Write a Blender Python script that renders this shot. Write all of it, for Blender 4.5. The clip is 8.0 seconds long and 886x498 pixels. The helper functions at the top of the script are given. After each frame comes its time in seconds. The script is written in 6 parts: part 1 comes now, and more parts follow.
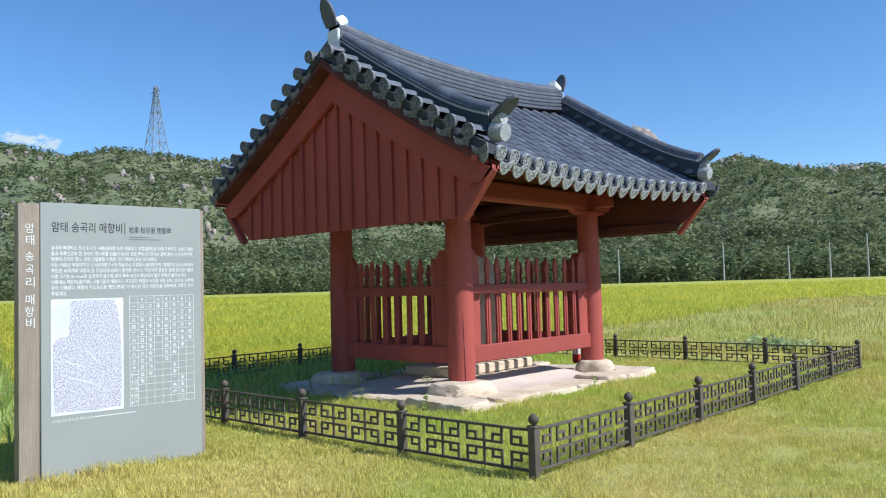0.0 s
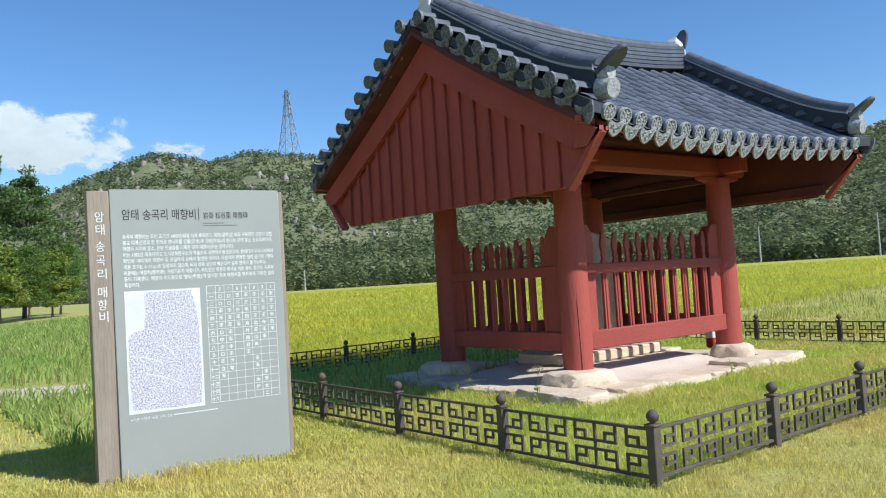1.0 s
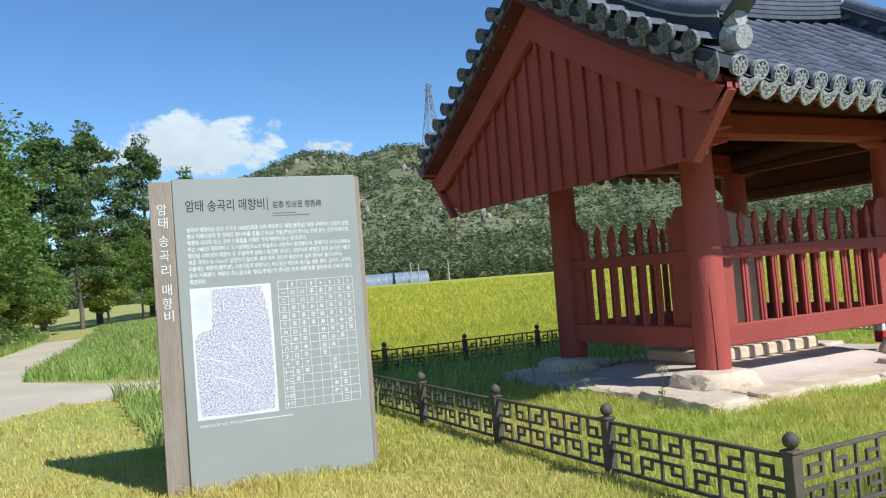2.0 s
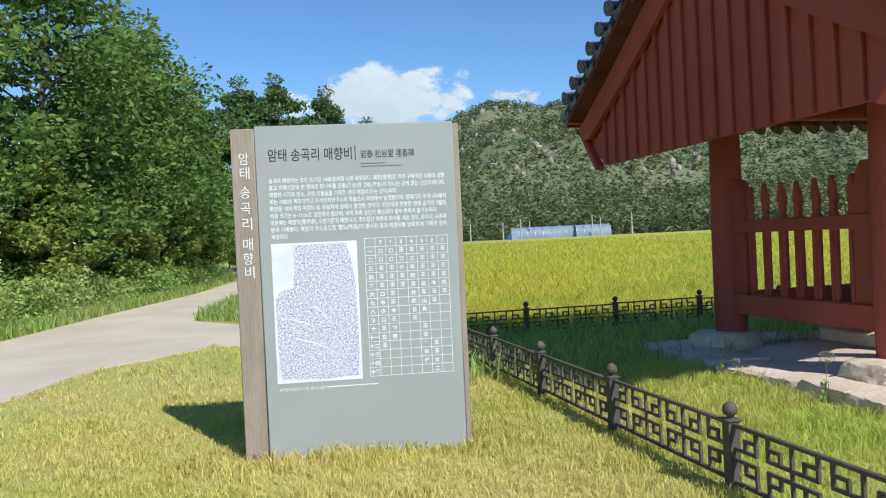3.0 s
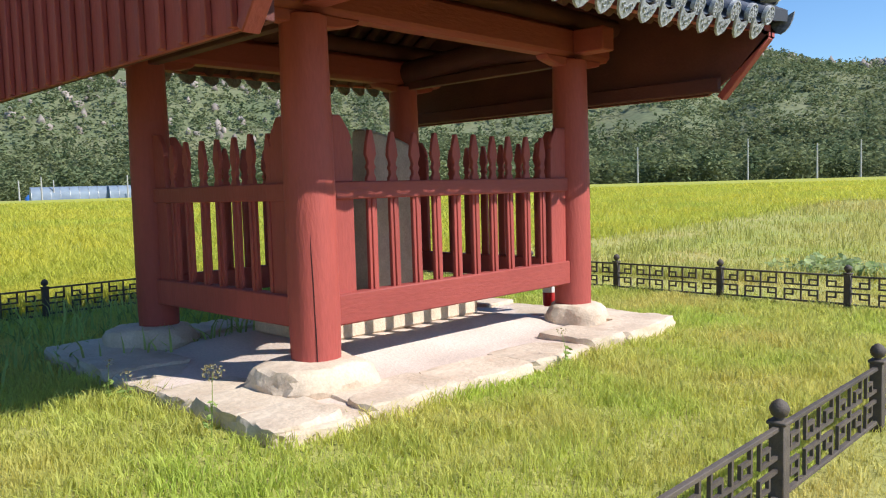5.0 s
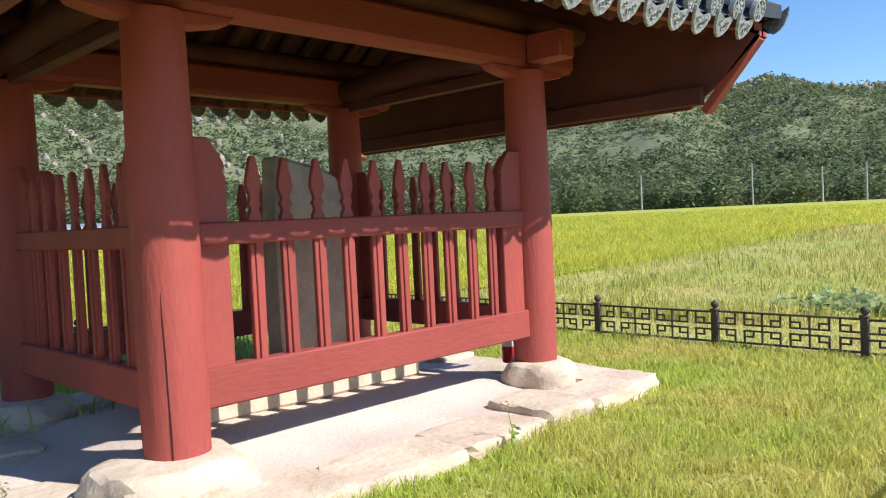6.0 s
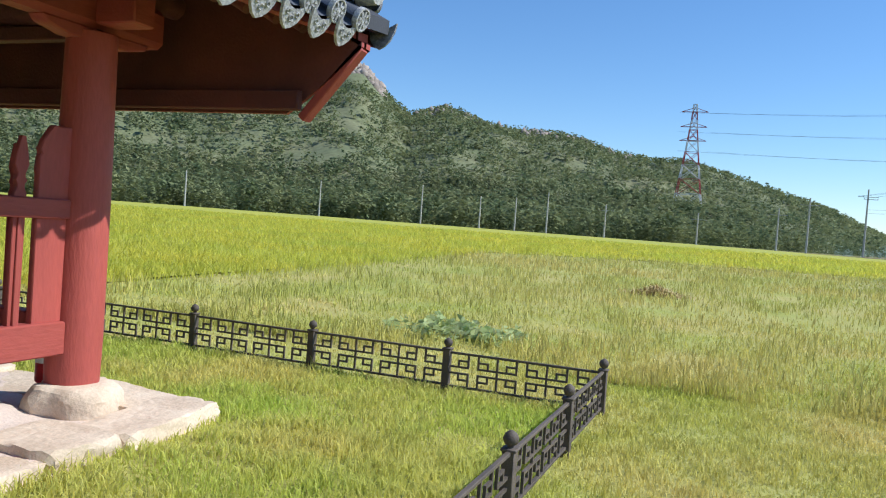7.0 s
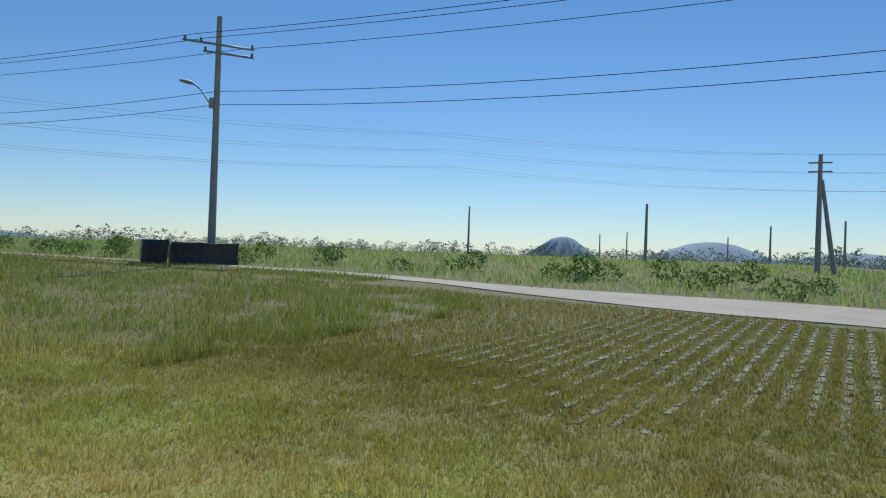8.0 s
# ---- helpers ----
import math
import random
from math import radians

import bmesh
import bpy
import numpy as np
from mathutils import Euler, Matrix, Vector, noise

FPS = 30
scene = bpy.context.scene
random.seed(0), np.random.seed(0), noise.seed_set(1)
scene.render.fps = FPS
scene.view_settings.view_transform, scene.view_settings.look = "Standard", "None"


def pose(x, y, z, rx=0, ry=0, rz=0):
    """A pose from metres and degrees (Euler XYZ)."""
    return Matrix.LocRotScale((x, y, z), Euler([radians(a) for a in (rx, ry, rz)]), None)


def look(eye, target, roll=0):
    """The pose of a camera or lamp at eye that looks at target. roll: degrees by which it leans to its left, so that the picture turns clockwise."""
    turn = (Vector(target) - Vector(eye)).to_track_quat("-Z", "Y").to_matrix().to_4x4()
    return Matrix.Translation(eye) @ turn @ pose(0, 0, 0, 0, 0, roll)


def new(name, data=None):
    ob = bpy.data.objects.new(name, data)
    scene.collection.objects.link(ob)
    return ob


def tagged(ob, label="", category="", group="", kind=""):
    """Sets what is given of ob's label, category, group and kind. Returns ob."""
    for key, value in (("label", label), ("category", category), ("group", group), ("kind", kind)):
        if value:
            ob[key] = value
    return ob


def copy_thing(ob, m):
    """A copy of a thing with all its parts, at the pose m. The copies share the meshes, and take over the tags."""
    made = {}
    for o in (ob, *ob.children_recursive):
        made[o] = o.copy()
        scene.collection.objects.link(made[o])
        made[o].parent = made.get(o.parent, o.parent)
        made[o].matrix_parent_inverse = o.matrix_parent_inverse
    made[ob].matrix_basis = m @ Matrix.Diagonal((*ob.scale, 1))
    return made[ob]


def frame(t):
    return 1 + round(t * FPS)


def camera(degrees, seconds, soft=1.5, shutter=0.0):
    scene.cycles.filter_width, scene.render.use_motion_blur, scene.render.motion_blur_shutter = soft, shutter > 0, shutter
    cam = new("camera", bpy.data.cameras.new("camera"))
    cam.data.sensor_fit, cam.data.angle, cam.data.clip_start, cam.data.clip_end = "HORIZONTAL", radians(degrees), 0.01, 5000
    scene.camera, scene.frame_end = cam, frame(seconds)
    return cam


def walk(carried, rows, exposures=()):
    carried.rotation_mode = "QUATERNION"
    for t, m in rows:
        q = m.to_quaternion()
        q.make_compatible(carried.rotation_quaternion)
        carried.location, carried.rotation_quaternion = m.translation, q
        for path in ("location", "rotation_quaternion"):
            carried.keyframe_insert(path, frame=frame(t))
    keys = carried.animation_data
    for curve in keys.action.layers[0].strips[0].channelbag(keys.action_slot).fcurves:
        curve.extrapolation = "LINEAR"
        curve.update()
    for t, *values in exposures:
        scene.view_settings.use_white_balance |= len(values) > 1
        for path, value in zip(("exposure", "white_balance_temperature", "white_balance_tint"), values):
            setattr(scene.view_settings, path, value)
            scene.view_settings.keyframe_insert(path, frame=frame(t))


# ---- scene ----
cam = camera(59.2, 8.0, 1.15)
PATH = [
    (0, (0.016, 0.441, 1.535), (-1.337, 1.91, 1.635), -1.6),
    (0.5, (-0.209, 0.84, 1.477), (-1.62, 2.256, 1.549), -2.1),
    (1, (-0.397, 1.234, 1.453), (-1.973, 2.462, 1.537), -3.5),
    (2.5, (-1.084, 2.52, 1.449), (-2.951, 3.236, 1.485), -4.1),
    (3, (-1.321, 2.929, 1.486), (-3.264, 3.402, 1.469), -2.7),
    (3.5, (-1.694, 3.25, 1.495), (-3.651, 3.666, 1.465), -1.1),
    (4, (-1.959, 3.78, 1.462), (-3.757, 4.651, 1.37), -1.2),
    (4.5, (-2.15, 4.398, 1.502), (-3.72, 5.63, 1.375), -1.5),
    (5, (-2.405, 5.004, 1.497), (-3.794, 6.435, 1.342), -1.6),
    (6.3, (-2.912, 6.697, 1.561), (-4.307, 8.129, 1.501), -3.2),
    (6.5, (-2.886, 6.874, 1.583), (-4.219, 8.363, 1.509), -3.2),
    (6.8, (-2.766, 7.24, 1.544), (-3.802, 8.948, 1.45), 0.4),
    (7, (-2.635, 7.455, 1.591), (-3.357, 9.319, 1.529), 4.3),
    (7.1, (-2.567, 7.585, 1.612), (-3.091, 9.514, 1.567), 4.5),
    (7.4, (-2.328, 8.008, 1.583), (-2.051, 9.988, 1.566), 3.8),
    (7.5, (-2.21, 8.107, 1.576), (-1.622, 10.019, 1.57), 3.3),
    (7.6, (-2.157, 8.158, 1.581), (-1.265, 9.948, 1.59), 3.2),
    (7.8, (-2.177, 8.17, 1.614), (-0.758, 9.578, 1.627), 2.0),
    (8, (-2.162, 8.22, 1.618), (-0.397, 9.16, 1.632), 2.0),
]
walk(cam, [(t, look(eye, target, roll)) for t, eye, target, roll in PATH],
     [(0.0, 0.32, 5720, 9), (1.0, 0.30, 5860, 9), (3.0, 0.22, 5900, 10), (4.0, 0.31, 6080, 12), (5.0, 0.48, 6080, 12), (6.5, 0.56, 6080, 13), (7.0, 0.34, 5880, 10), (7.5, -0.06, 5760, 8), (8.0, -0.53, 5740, 9)])

# ---------------------------------------------------------------- light
SUN = Vector((2.45, 0.87, 2.50)).normalized()
world = bpy.data.worlds.new("world")
scene.world = world
world.use_nodes = True
wn, wl = world.node_tree.nodes, world.node_tree.links
sky = wn.new("ShaderNodeTexSky")
sky.sky_type, sky.sun_disc = "NISHITA", False
sky.sun_elevation = math.asin(SUN.z)
sky.sun_rotation = math.atan2(SUN.x, SUN.y)
sky.air_density, sky.dust_density, sky.ozone_density = 1.0, 0.0, 4.6
wn["Background"].inputs["Strength"].default_value = 0.115
deep = wn.new("ShaderNodeHueSaturation")
deep.inputs["Saturation"].default_value = 1.1
wl.new(sky.outputs[0], deep.inputs["Color"])
wl.new(deep.outputs[0], wn["Background"].inputs[0])
sun = new("sun", bpy.data.lights.new("sun", "SUN"))
sun.data.energy, sun.data.angle, sun.data.color = 4.6, radians(0.55), (1.0, 0.95, 0.86)
sun.matrix_world = look((0, 0, 30), Vector((0, 0, 30)) - SUN)


# ---------------------------------------------------------------- materials
def material(name, base, second=None, scale=4.0, mix=0.5, rough=0.7, grain=60.0, grain_mix=0.25, bump=0.15,
             bump_scale=None, metal=0.0, stretch=(1, 1, 1), island=0.0, random_ob=0.0, spec=0.4, translucent=0.0, coords="Object"):
    """A surface with variation at two scales and fine relief."""
    m = bpy.data.materials.new(name)
    m.use_nodes = True
    n, l = m.node_tree.nodes, m.node_tree.links
    b = n["Principled BSDF"]
    b.inputs["Roughness"].default_value, b.inputs["Metallic"].default_value = rough, metal
    b.inputs["Specular IOR Level"].default_value = spec
    tc, mp = n.new("ShaderNodeTexCoord"), n.new("ShaderNodeMapping")
    mp.inputs["Scale"].default_value = stretch
    l.new(tc.outputs[coords], mp.inputs["Vector"])
    big, fine = n.new("ShaderNodeTexNoise"), n.new("ShaderNodeTexNoise")
    big.inputs["Scale"].default_value, big.inputs["Detail"].default_value = scale, 5
    fine.inputs["Scale"].default_value, fine.inputs["Detail"].default_value = grain, 4
    for t in (big, fine):
        l.new(mp.outputs[0], t.inputs["Vector"])
    ramp = n.new("ShaderNodeMapRange")
    ramp.inputs["From Min"].default_value, ramp.inputs["From Max"].default_value = 0.35, 0.65
    l.new(big.outputs["Fac"], ramp.inputs["Value"])
    fac = n.new("ShaderNodeMath")
    fac.operation = "MULTIPLY"
    fac.inputs[1].default_value = mix
    l.new(ramp.outputs[0], fac.inputs[0])
    mx = n.new("ShaderNodeMix")
    mx.data_type = "RGBA"
    mx.inputs["A"].default_value = (*base, 1)
    mx.inputs["B"].default_value = (*(second or [c * 0.6 for c in base]), 1)
    l.new(fac.outputs[0], mx.inputs["Factor"])
    out = mx.outputs["Result"]
    hv = n.new("ShaderNodeHueSaturation")
    l.new(out, hv.inputs["Color"])
    val = n.new("ShaderNodeMath")
    val.operation = "MULTIPLY_ADD"
    val.inputs[1].default_value, val.inputs[2].default_value = grain_mix * 2, 1 - grain_mix
    l.new(fine.outputs["Fac"], val.inputs[0])
    last = val.outputs[0]
    for amount, node, socket in ((island, "ShaderNodeNewGeometry", "Random Per Island"), (random_ob, "ShaderNodeObjectInfo", "Random")):
        if amount:
            src, k, mul = n.new(node), n.new("ShaderNodeMath"), n.new("ShaderNodeMath")
            k.operation, mul.operation = "MULTIPLY_ADD", "MULTIPLY"
            k.inputs[1].default_value, k.inputs[2].default_value = 2 * amount, 1 - amount
            l.new(src.outputs[socket], k.inputs[0])
            l.new(k.outputs[0], mul.inputs[0])
            l.new(last, mul.inputs[1])
            last = mul.outputs[0]
    l.new(last, hv.inputs["Value"])
    l.new(hv.outputs[0], b.inputs["Base Color"])
    if bump:
        bp = n.new("ShaderNodeBump")
        bp.inputs["Strength"].default_value, bp.inputs["Distance"].default_value = bump, 0.02
        if bump_scale:
            bt = n.new("ShaderNodeTexNoise")
            bt.inputs["Scale"].default_value, bt.inputs["Detail"].default_value = bump_scale, 6
            l.new(mp.outputs[0], bt.inputs["Vector"])
            l.new(bt.outputs["Fac"], bp.inputs["Height"])
        else:
            l.new(fine.outputs["Fac"], bp.inputs["Height"])
        l.new(bp.outputs[0], b.inputs["Normal"])
    if translucent:
        tr, ms = n.new("ShaderNodeBsdfTranslucent"), n.new("ShaderNodeMixShader")
        ms.inputs[0].default_value = translucent
        l.new(hv.outputs[0], tr.inputs["Color"])
        l.new(b.outputs[0], ms.inputs[1])
        l.new(tr.outputs[0], ms.inputs[2])
        l.new(ms.outputs[0], n["Material Output"].inputs["Surface"])
    return m


M_RED = material("oxide_red_painted_wood", (0.37, 0.073, 0.056), (0.29, 0.056, 0.044), 2.5, 0.7, 0.62, 40, 0.18, 0.25, stretch=(1, 1, 0.25), random_ob=0.10)
M_RED_H = material("oxide_red_painted_beam", (0.36, 0.071, 0.054), (0.28, 0.053, 0.041), 2.5, 0.7, 0.62, 40, 0.18, 0.25, stretch=(1, 0.25, 1), random_ob=0.10)
# the red paint darkened in colour for the deep shade under the roof
M_RED_IN = material("shade_darkened_red_timber", (0.13, 0.036, 0.028), (0.08, 0.024, 0.020), 2.5, 0.7, 0.75, 40, 0.2, 0.3, random_ob=0.15)
M_CRACK = material("dark_crack", (0.05, 0.012, 0.01), rough=0.9)
M_TILE = material("grey_clay_roof_tile", (0.115, 0.125, 0.150), (0.075, 0.083, 0.105), 6, 0.8, 0.55, 90, 0.25, 0.3, random_ob=0.22, island=0.12)
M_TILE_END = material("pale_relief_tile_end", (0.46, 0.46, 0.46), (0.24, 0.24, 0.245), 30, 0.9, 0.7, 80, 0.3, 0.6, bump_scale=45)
# darker copy of the end tile; gable-side shade is in the colour
M_TILE_VERGE = material("shaded_relief_tile_end", (0.25, 0.255, 0.275), (0.09, 0.094, 0.108), 30, 0.9, 0.7, 80, 0.3, 0.6, bump_scale=45)
M_TILE_DARK = material("dark_tile_groove", (0.05, 0.054, 0.066), rough=0.7)
M_PLASTER = material("white_lime_plaster", (0.80, 0.80, 0.78), (0.66, 0.66, 0.64), 12, 0.6, 0.85, 60, 0.1, 0.3)
M_STONE = material("pale_granite", (0.68, 0.56, 0.42), (0.54, 0.42, 0.30), 3.5, 0.9, 0.85, 55, 0.28, 0.7, bump_scale=14, random_ob=0.08)
M_SLAB = material("pinkish_mortar_slab", (0.69, 0.565, 0.47), (0.59, 0.475, 0.39), 1.6, 0.9, 0.85, 40, 0.2, 0.35)
M_STELE = material("weathered_grey_stone", (0.50, 0.40, 0.32), (0.38, 0.30, 0.235), 5, 0.9, 0.85, 60, 0.3, 0.7, bump_scale=18)
M_IRON = material("dark_brown_cast_iron", (0.085, 0.068, 0.055), (0.125, 0.098, 0.075), 9, 0.8, 0.7, 120, 0.3, 0.25, metal=0.0, random_ob=0.15)
M_SIGN = material("grey_enamel_panel", (0.335, 0.345, 0.32), (0.31, 0.32, 0.30), 1.5, 0.8, 0.45, 200, 0.03, 0.02)
M_SIGNWOOD = material("grey_brown_weathered_wood", (0.33, 0.27, 0.21), (0.25, 0.20, 0.155), 6, 0.9, 0.75, 50, 0.3, 0.3, stretch=(1, 1, 0.12))
M_WHITE = material("white_print", (0.78, 0.79, 0.77), rough=0.5, bump=0, grain_mix=0.02)
M_BLACK = material("black_print", (0.03, 0.03, 0.032), rough=0.5, bump=0, grain_mix=0.02)
M_CONC = material("pale_concrete_road", (0.60, 0.51, 0.38), (0.50, 0.42, 0.31), 0.6, 0.9, 0.9, 30, 0.2, 0.25)
M_POLE = material("grey_concrete_pole", (0.42, 0.41, 0.39), (0.34, 0.33, 0.32), 2, 0.8, 0.8, 40, 0.15, 0.2)
M_STEEL = material("galvanised_steel", (0.35, 0.36, 0.37), rough=0.5, metal=0.6)
M_WIRE = material("dark_cable", (0.03, 0.03, 0.035), rough=0.6, bump=0)
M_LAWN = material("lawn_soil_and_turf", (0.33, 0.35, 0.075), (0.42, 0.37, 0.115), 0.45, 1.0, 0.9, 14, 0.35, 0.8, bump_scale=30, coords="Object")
M_EARTH = material("bare_earth_bank", (0.30, 0.22, 0.15), (0.20, 0.16, 0.10), 0.5, 1.0, 0.95, 6, 0.4, 0.8, bump_scale=5)
M_RICE_S = material("ripening_rice_canopy", (0.42, 0.40, 0.050), (0.34, 0.36, 0.05), 0.09, 1.0, 0.9, 4, 0.30, 1.0, bump_scale=6)
M_HILL = material("wooded_hillside", (0.125, 0.15, 0.072), (0.185, 0.185, 0.095), 0.03, 0.9, 0.95, 0.5, 0.5, 0)


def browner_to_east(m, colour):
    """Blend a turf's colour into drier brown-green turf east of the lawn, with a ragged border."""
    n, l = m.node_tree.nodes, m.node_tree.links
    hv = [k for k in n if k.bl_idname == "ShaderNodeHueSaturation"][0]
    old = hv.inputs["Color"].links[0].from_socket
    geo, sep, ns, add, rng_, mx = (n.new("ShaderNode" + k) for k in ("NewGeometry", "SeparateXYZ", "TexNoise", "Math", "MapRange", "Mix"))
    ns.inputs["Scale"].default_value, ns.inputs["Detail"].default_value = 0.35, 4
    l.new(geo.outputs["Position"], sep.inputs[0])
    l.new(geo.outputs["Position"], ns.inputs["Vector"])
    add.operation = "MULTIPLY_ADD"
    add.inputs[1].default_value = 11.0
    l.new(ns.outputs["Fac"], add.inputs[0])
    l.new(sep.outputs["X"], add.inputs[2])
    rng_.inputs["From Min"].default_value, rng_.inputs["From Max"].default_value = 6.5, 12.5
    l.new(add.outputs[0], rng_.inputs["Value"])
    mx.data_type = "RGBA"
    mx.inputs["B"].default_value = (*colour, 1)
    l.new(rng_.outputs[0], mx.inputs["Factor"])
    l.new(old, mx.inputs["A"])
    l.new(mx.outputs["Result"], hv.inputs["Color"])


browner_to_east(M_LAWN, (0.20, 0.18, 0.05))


# ---------------------------------------------------------------- mesh helpers
class Build:
    """Gathers vertices and faces for one mesh."""

    def __init__(self):
        self.v, self.f = [], []

    def add(self, verts, faces):
        k = len(self.v)
        self.v += [tuple(p) for p in verts]
        self.f += [tuple(i + k for i in face) for face in faces]
        return self

    def box(self, lo, hi, m=None):
        (a, b, c), (d, e, f) = lo, hi
        vs = [(a, b, c), (d, b, c), (d, e, c), (a, e, c), (a, b, f), (d, b, f), (d, e, f), (a, e, f)]
        if m is not None:
            vs = [m @ Vector(p) for p in vs]
        return self.add(vs, [(0, 3, 2, 1), (4, 5, 6, 7), (0, 1, 5, 4), (1, 2, 6, 5), (2, 3, 7, 6), (3, 0, 4, 7)])

    def beam(self, p, q, w, h, up=(0, 0, 1)):
        """A square bar from p to q, w wide and h high."""
        p, q = Vector(p), Vector(q)
        d = (q - p).normalized()
        s = d.cross(Vector(up)).normalized() * w / 2
        t = s.cross(d).normalized() * h / 2
        vs = [e + i * s + j * t for e in (p, q) for i, j in ((-1, -1), (1, -1), (1, 1), (-1, 1))]
        return self.add(vs, [(0, 1, 2, 3), (7, 6, 5, 4), (0, 4, 5, 1), (1, 5, 6, 2), (2, 6, 7, 3), (3, 7, 4, 0)])

    def tube(self, points, radii, n=10, caps=True):
        """A round bar along points."""
        points = [Vector(p) for p in points]
        if not isinstance(radii, (list, tuple)):
            radii = [radii] * len(points)
        base, faces, side = [], [], None
        for i, p in enumerate(points):
            d = (points[min(i + 1, len(points) - 1)] - points[max(i - 1, 0)]).normalized()
            if side is None:
                side = d.orthogonal().normalized()
            side = (side - d * side.dot(d)).normalized()
            o = d.cross(side)
            base += [p + radii[i] * (math.cos(a) * side + math.sin(a) * o) for a in (2 * math.pi * k / n for k in range(n))]
        for i in range(len(points) - 1):
            for k in range(n):
                a, b = i * n + k, i * n + (k + 1) % n
                faces.append((a, b, b + n, a + n))
        if caps:
            faces += [tuple(reversed(range(n))), tuple(range((len(points) - 1) * n, len(points) * n))]
        return self.add(base, faces)

    def sweep(self, points, w, h):
        """A square-edged course along points, its sides upright."""
        points = [Vector(p) for p in points]
        vs, fs = [], []
        for i, p in enumerate(points):
            d = points[min(i + 1, len(points) - 1)] - points[max(i - 1, 0)]
            s = Vector((-d.y, d.x, 0)).normalized() * w / 2
            t = Vector((0, 0, h / 2))
            vs += [p - s - t, p + s - t, p + s + t, p - s + t]
        for i in range(len(points) - 1):
            fs += [(4 * i + k, 4 * i + (k + 1) % 4, 4 * i + 4 + (k + 1) % 4, 4 * i + 4 + k) for k in range(4)]
        n = 4 * (len(points) - 1)
        return self.add(vs, fs + [(3, 2, 1, 0), (n, n + 1, n + 2, n + 3)])

    def plate(self, outline, depth, m=None):
        """A flat outline (x, z) pushed along y from 0 to depth."""
        n = len(outline)
        vs = [Vector((x, y, z)) for y in (0, depth) for x, z in outline]
        if m is not None:
            vs = [m @ p for p in vs]
        faces = [tuple(range(n)), tuple(reversed(range(n, 2 * n)))]
        faces += [((i + 1) % n, i, i + n, (i + 1) % n + n) for i in range(n)]
        return self.add(vs, faces)

    def lathe(self, profile, n=16, at=(0, 0, 0)):
        vs = [(at[0] + r * math.cos(2 * math.pi * k / n), at[1] + r * math.sin(2 * math.pi * k / n), at[2] + z) for r, z in profile for k in range(n)]
        fs = []
        for i in range(len(profile) - 1):
            for k in range(n):
                a, b = i * n + k, i * n + (k + 1) % n
                fs.append((a, b, b + n, a + n))
        fs += [tuple(reversed(range(n))), tuple(range((len(profile) - 1) * n, len(profile) * n))]
        return self.add(vs, fs)

    def mesh(self, name, mat, bevel=0.0, smooth=40, weld=False):
        me = bpy.data.meshes.new(name)
        me.from_pydata(self.v, [], self.f)
        bm = bmesh.new()
        bm.from_mesh(me)
        if weld:
            bmesh.ops.remove_doubles(bm, verts=bm.verts, dist=1e-4)
            found = {}
            for face in bm.faces:
                found.setdefault(frozenset(v.index for v in face.verts), []).append(face)
            inner = [face for same in found.values() if len(same) > 1 for face in same]
            if inner:
                bmesh.ops.delete(bm, geom=inner, context="FACES_ONLY")
        bmesh.ops.recalc_face_normals(bm, faces=bm.faces)
        if bevel:
            edges = [e for e in bm.edges if len(e.link_faces) == 2 and e.calc_face_angle(0) > radians(35)]
            bmesh.ops.bevel(bm, geom=edges, offset=bevel, segments=1, affect="EDGES", clamp_overlap=True)
        bm.to_mesh(me)
        bm.free()
        if mat:
            me.materials.append(mat)
        if smooth:
            me.polygons.foreach_set("use_smooth", [True] * len(me.polygons))
            me.set_sharp_from_angle(angle=radians(smooth))
        return me


def part(name, source, mat=None, parent=None, label="", bevel=0.0, smooth=40, m=None, kind="", weld=False):
    """One mesh object under a thing or a part."""
    me = source if isinstance(source, bpy.types.Mesh) else source.mesh(name, mat, bevel, smooth, weld)
    ob = new(name, me)
    if parent:
        ob.parent = parent
    if m is not None:
        ob.matrix_basis = m
    return tagged(ob, label=label, kind=kind)


def thing(name, label, category, m=None, group="", kind="", source=None, mat=None, bevel=0.0, smooth=40):
    """A top-level thing: an Empty that carries parts, or one mesh."""
    ob = new(name, source.mesh(name, mat, bevel, smooth) if source else None)
    if m is not None:
        ob.matrix_basis = m
    return tagged(ob, label, category, group, kind)


def raw_mesh(name, verts, faces, mat, smooth=False):
    """A mesh straight from arrays; faces all of one size."""
    me = bpy.data.meshes.new(name)
    k = faces.shape[1]
    me.vertices.add(len(verts))
    me.vertices.foreach_set("co", np.ascontiguousarray(verts, np.float32).ravel())
    me.loops.add(faces.size)
    me.loops.foreach_set("vertex_index", np.ascontiguousarray(faces, np.int32).ravel())
    me.polygons.add(len(faces))
    me.polygons.foreach_set("loop_start", np.arange(0, faces.size, k, dtype=np.int32))
    me.update(calc_edges=True)
    me.materials.append(mat)
    if smooth:
        me.polygons.foreach_set("use_smooth", [True] * len(faces))
    return me


def step(a, b, x):
    t = np.clip((x - a) / (b - a), 0, 1)
    return t * t * (3 - 2 * t)


def ground_z(x, y):
    """Height of the ground: level at the pavilion, rising gently far out."""
    r = np.hypot(x + 5, y - 8) * (0.3 + 0.7 * step(0, 14, y))
    return 1.5 * (1 - np.exp(-np.maximum(0, r - 9) / 60)) + 0.6 * step(8, 45, x)


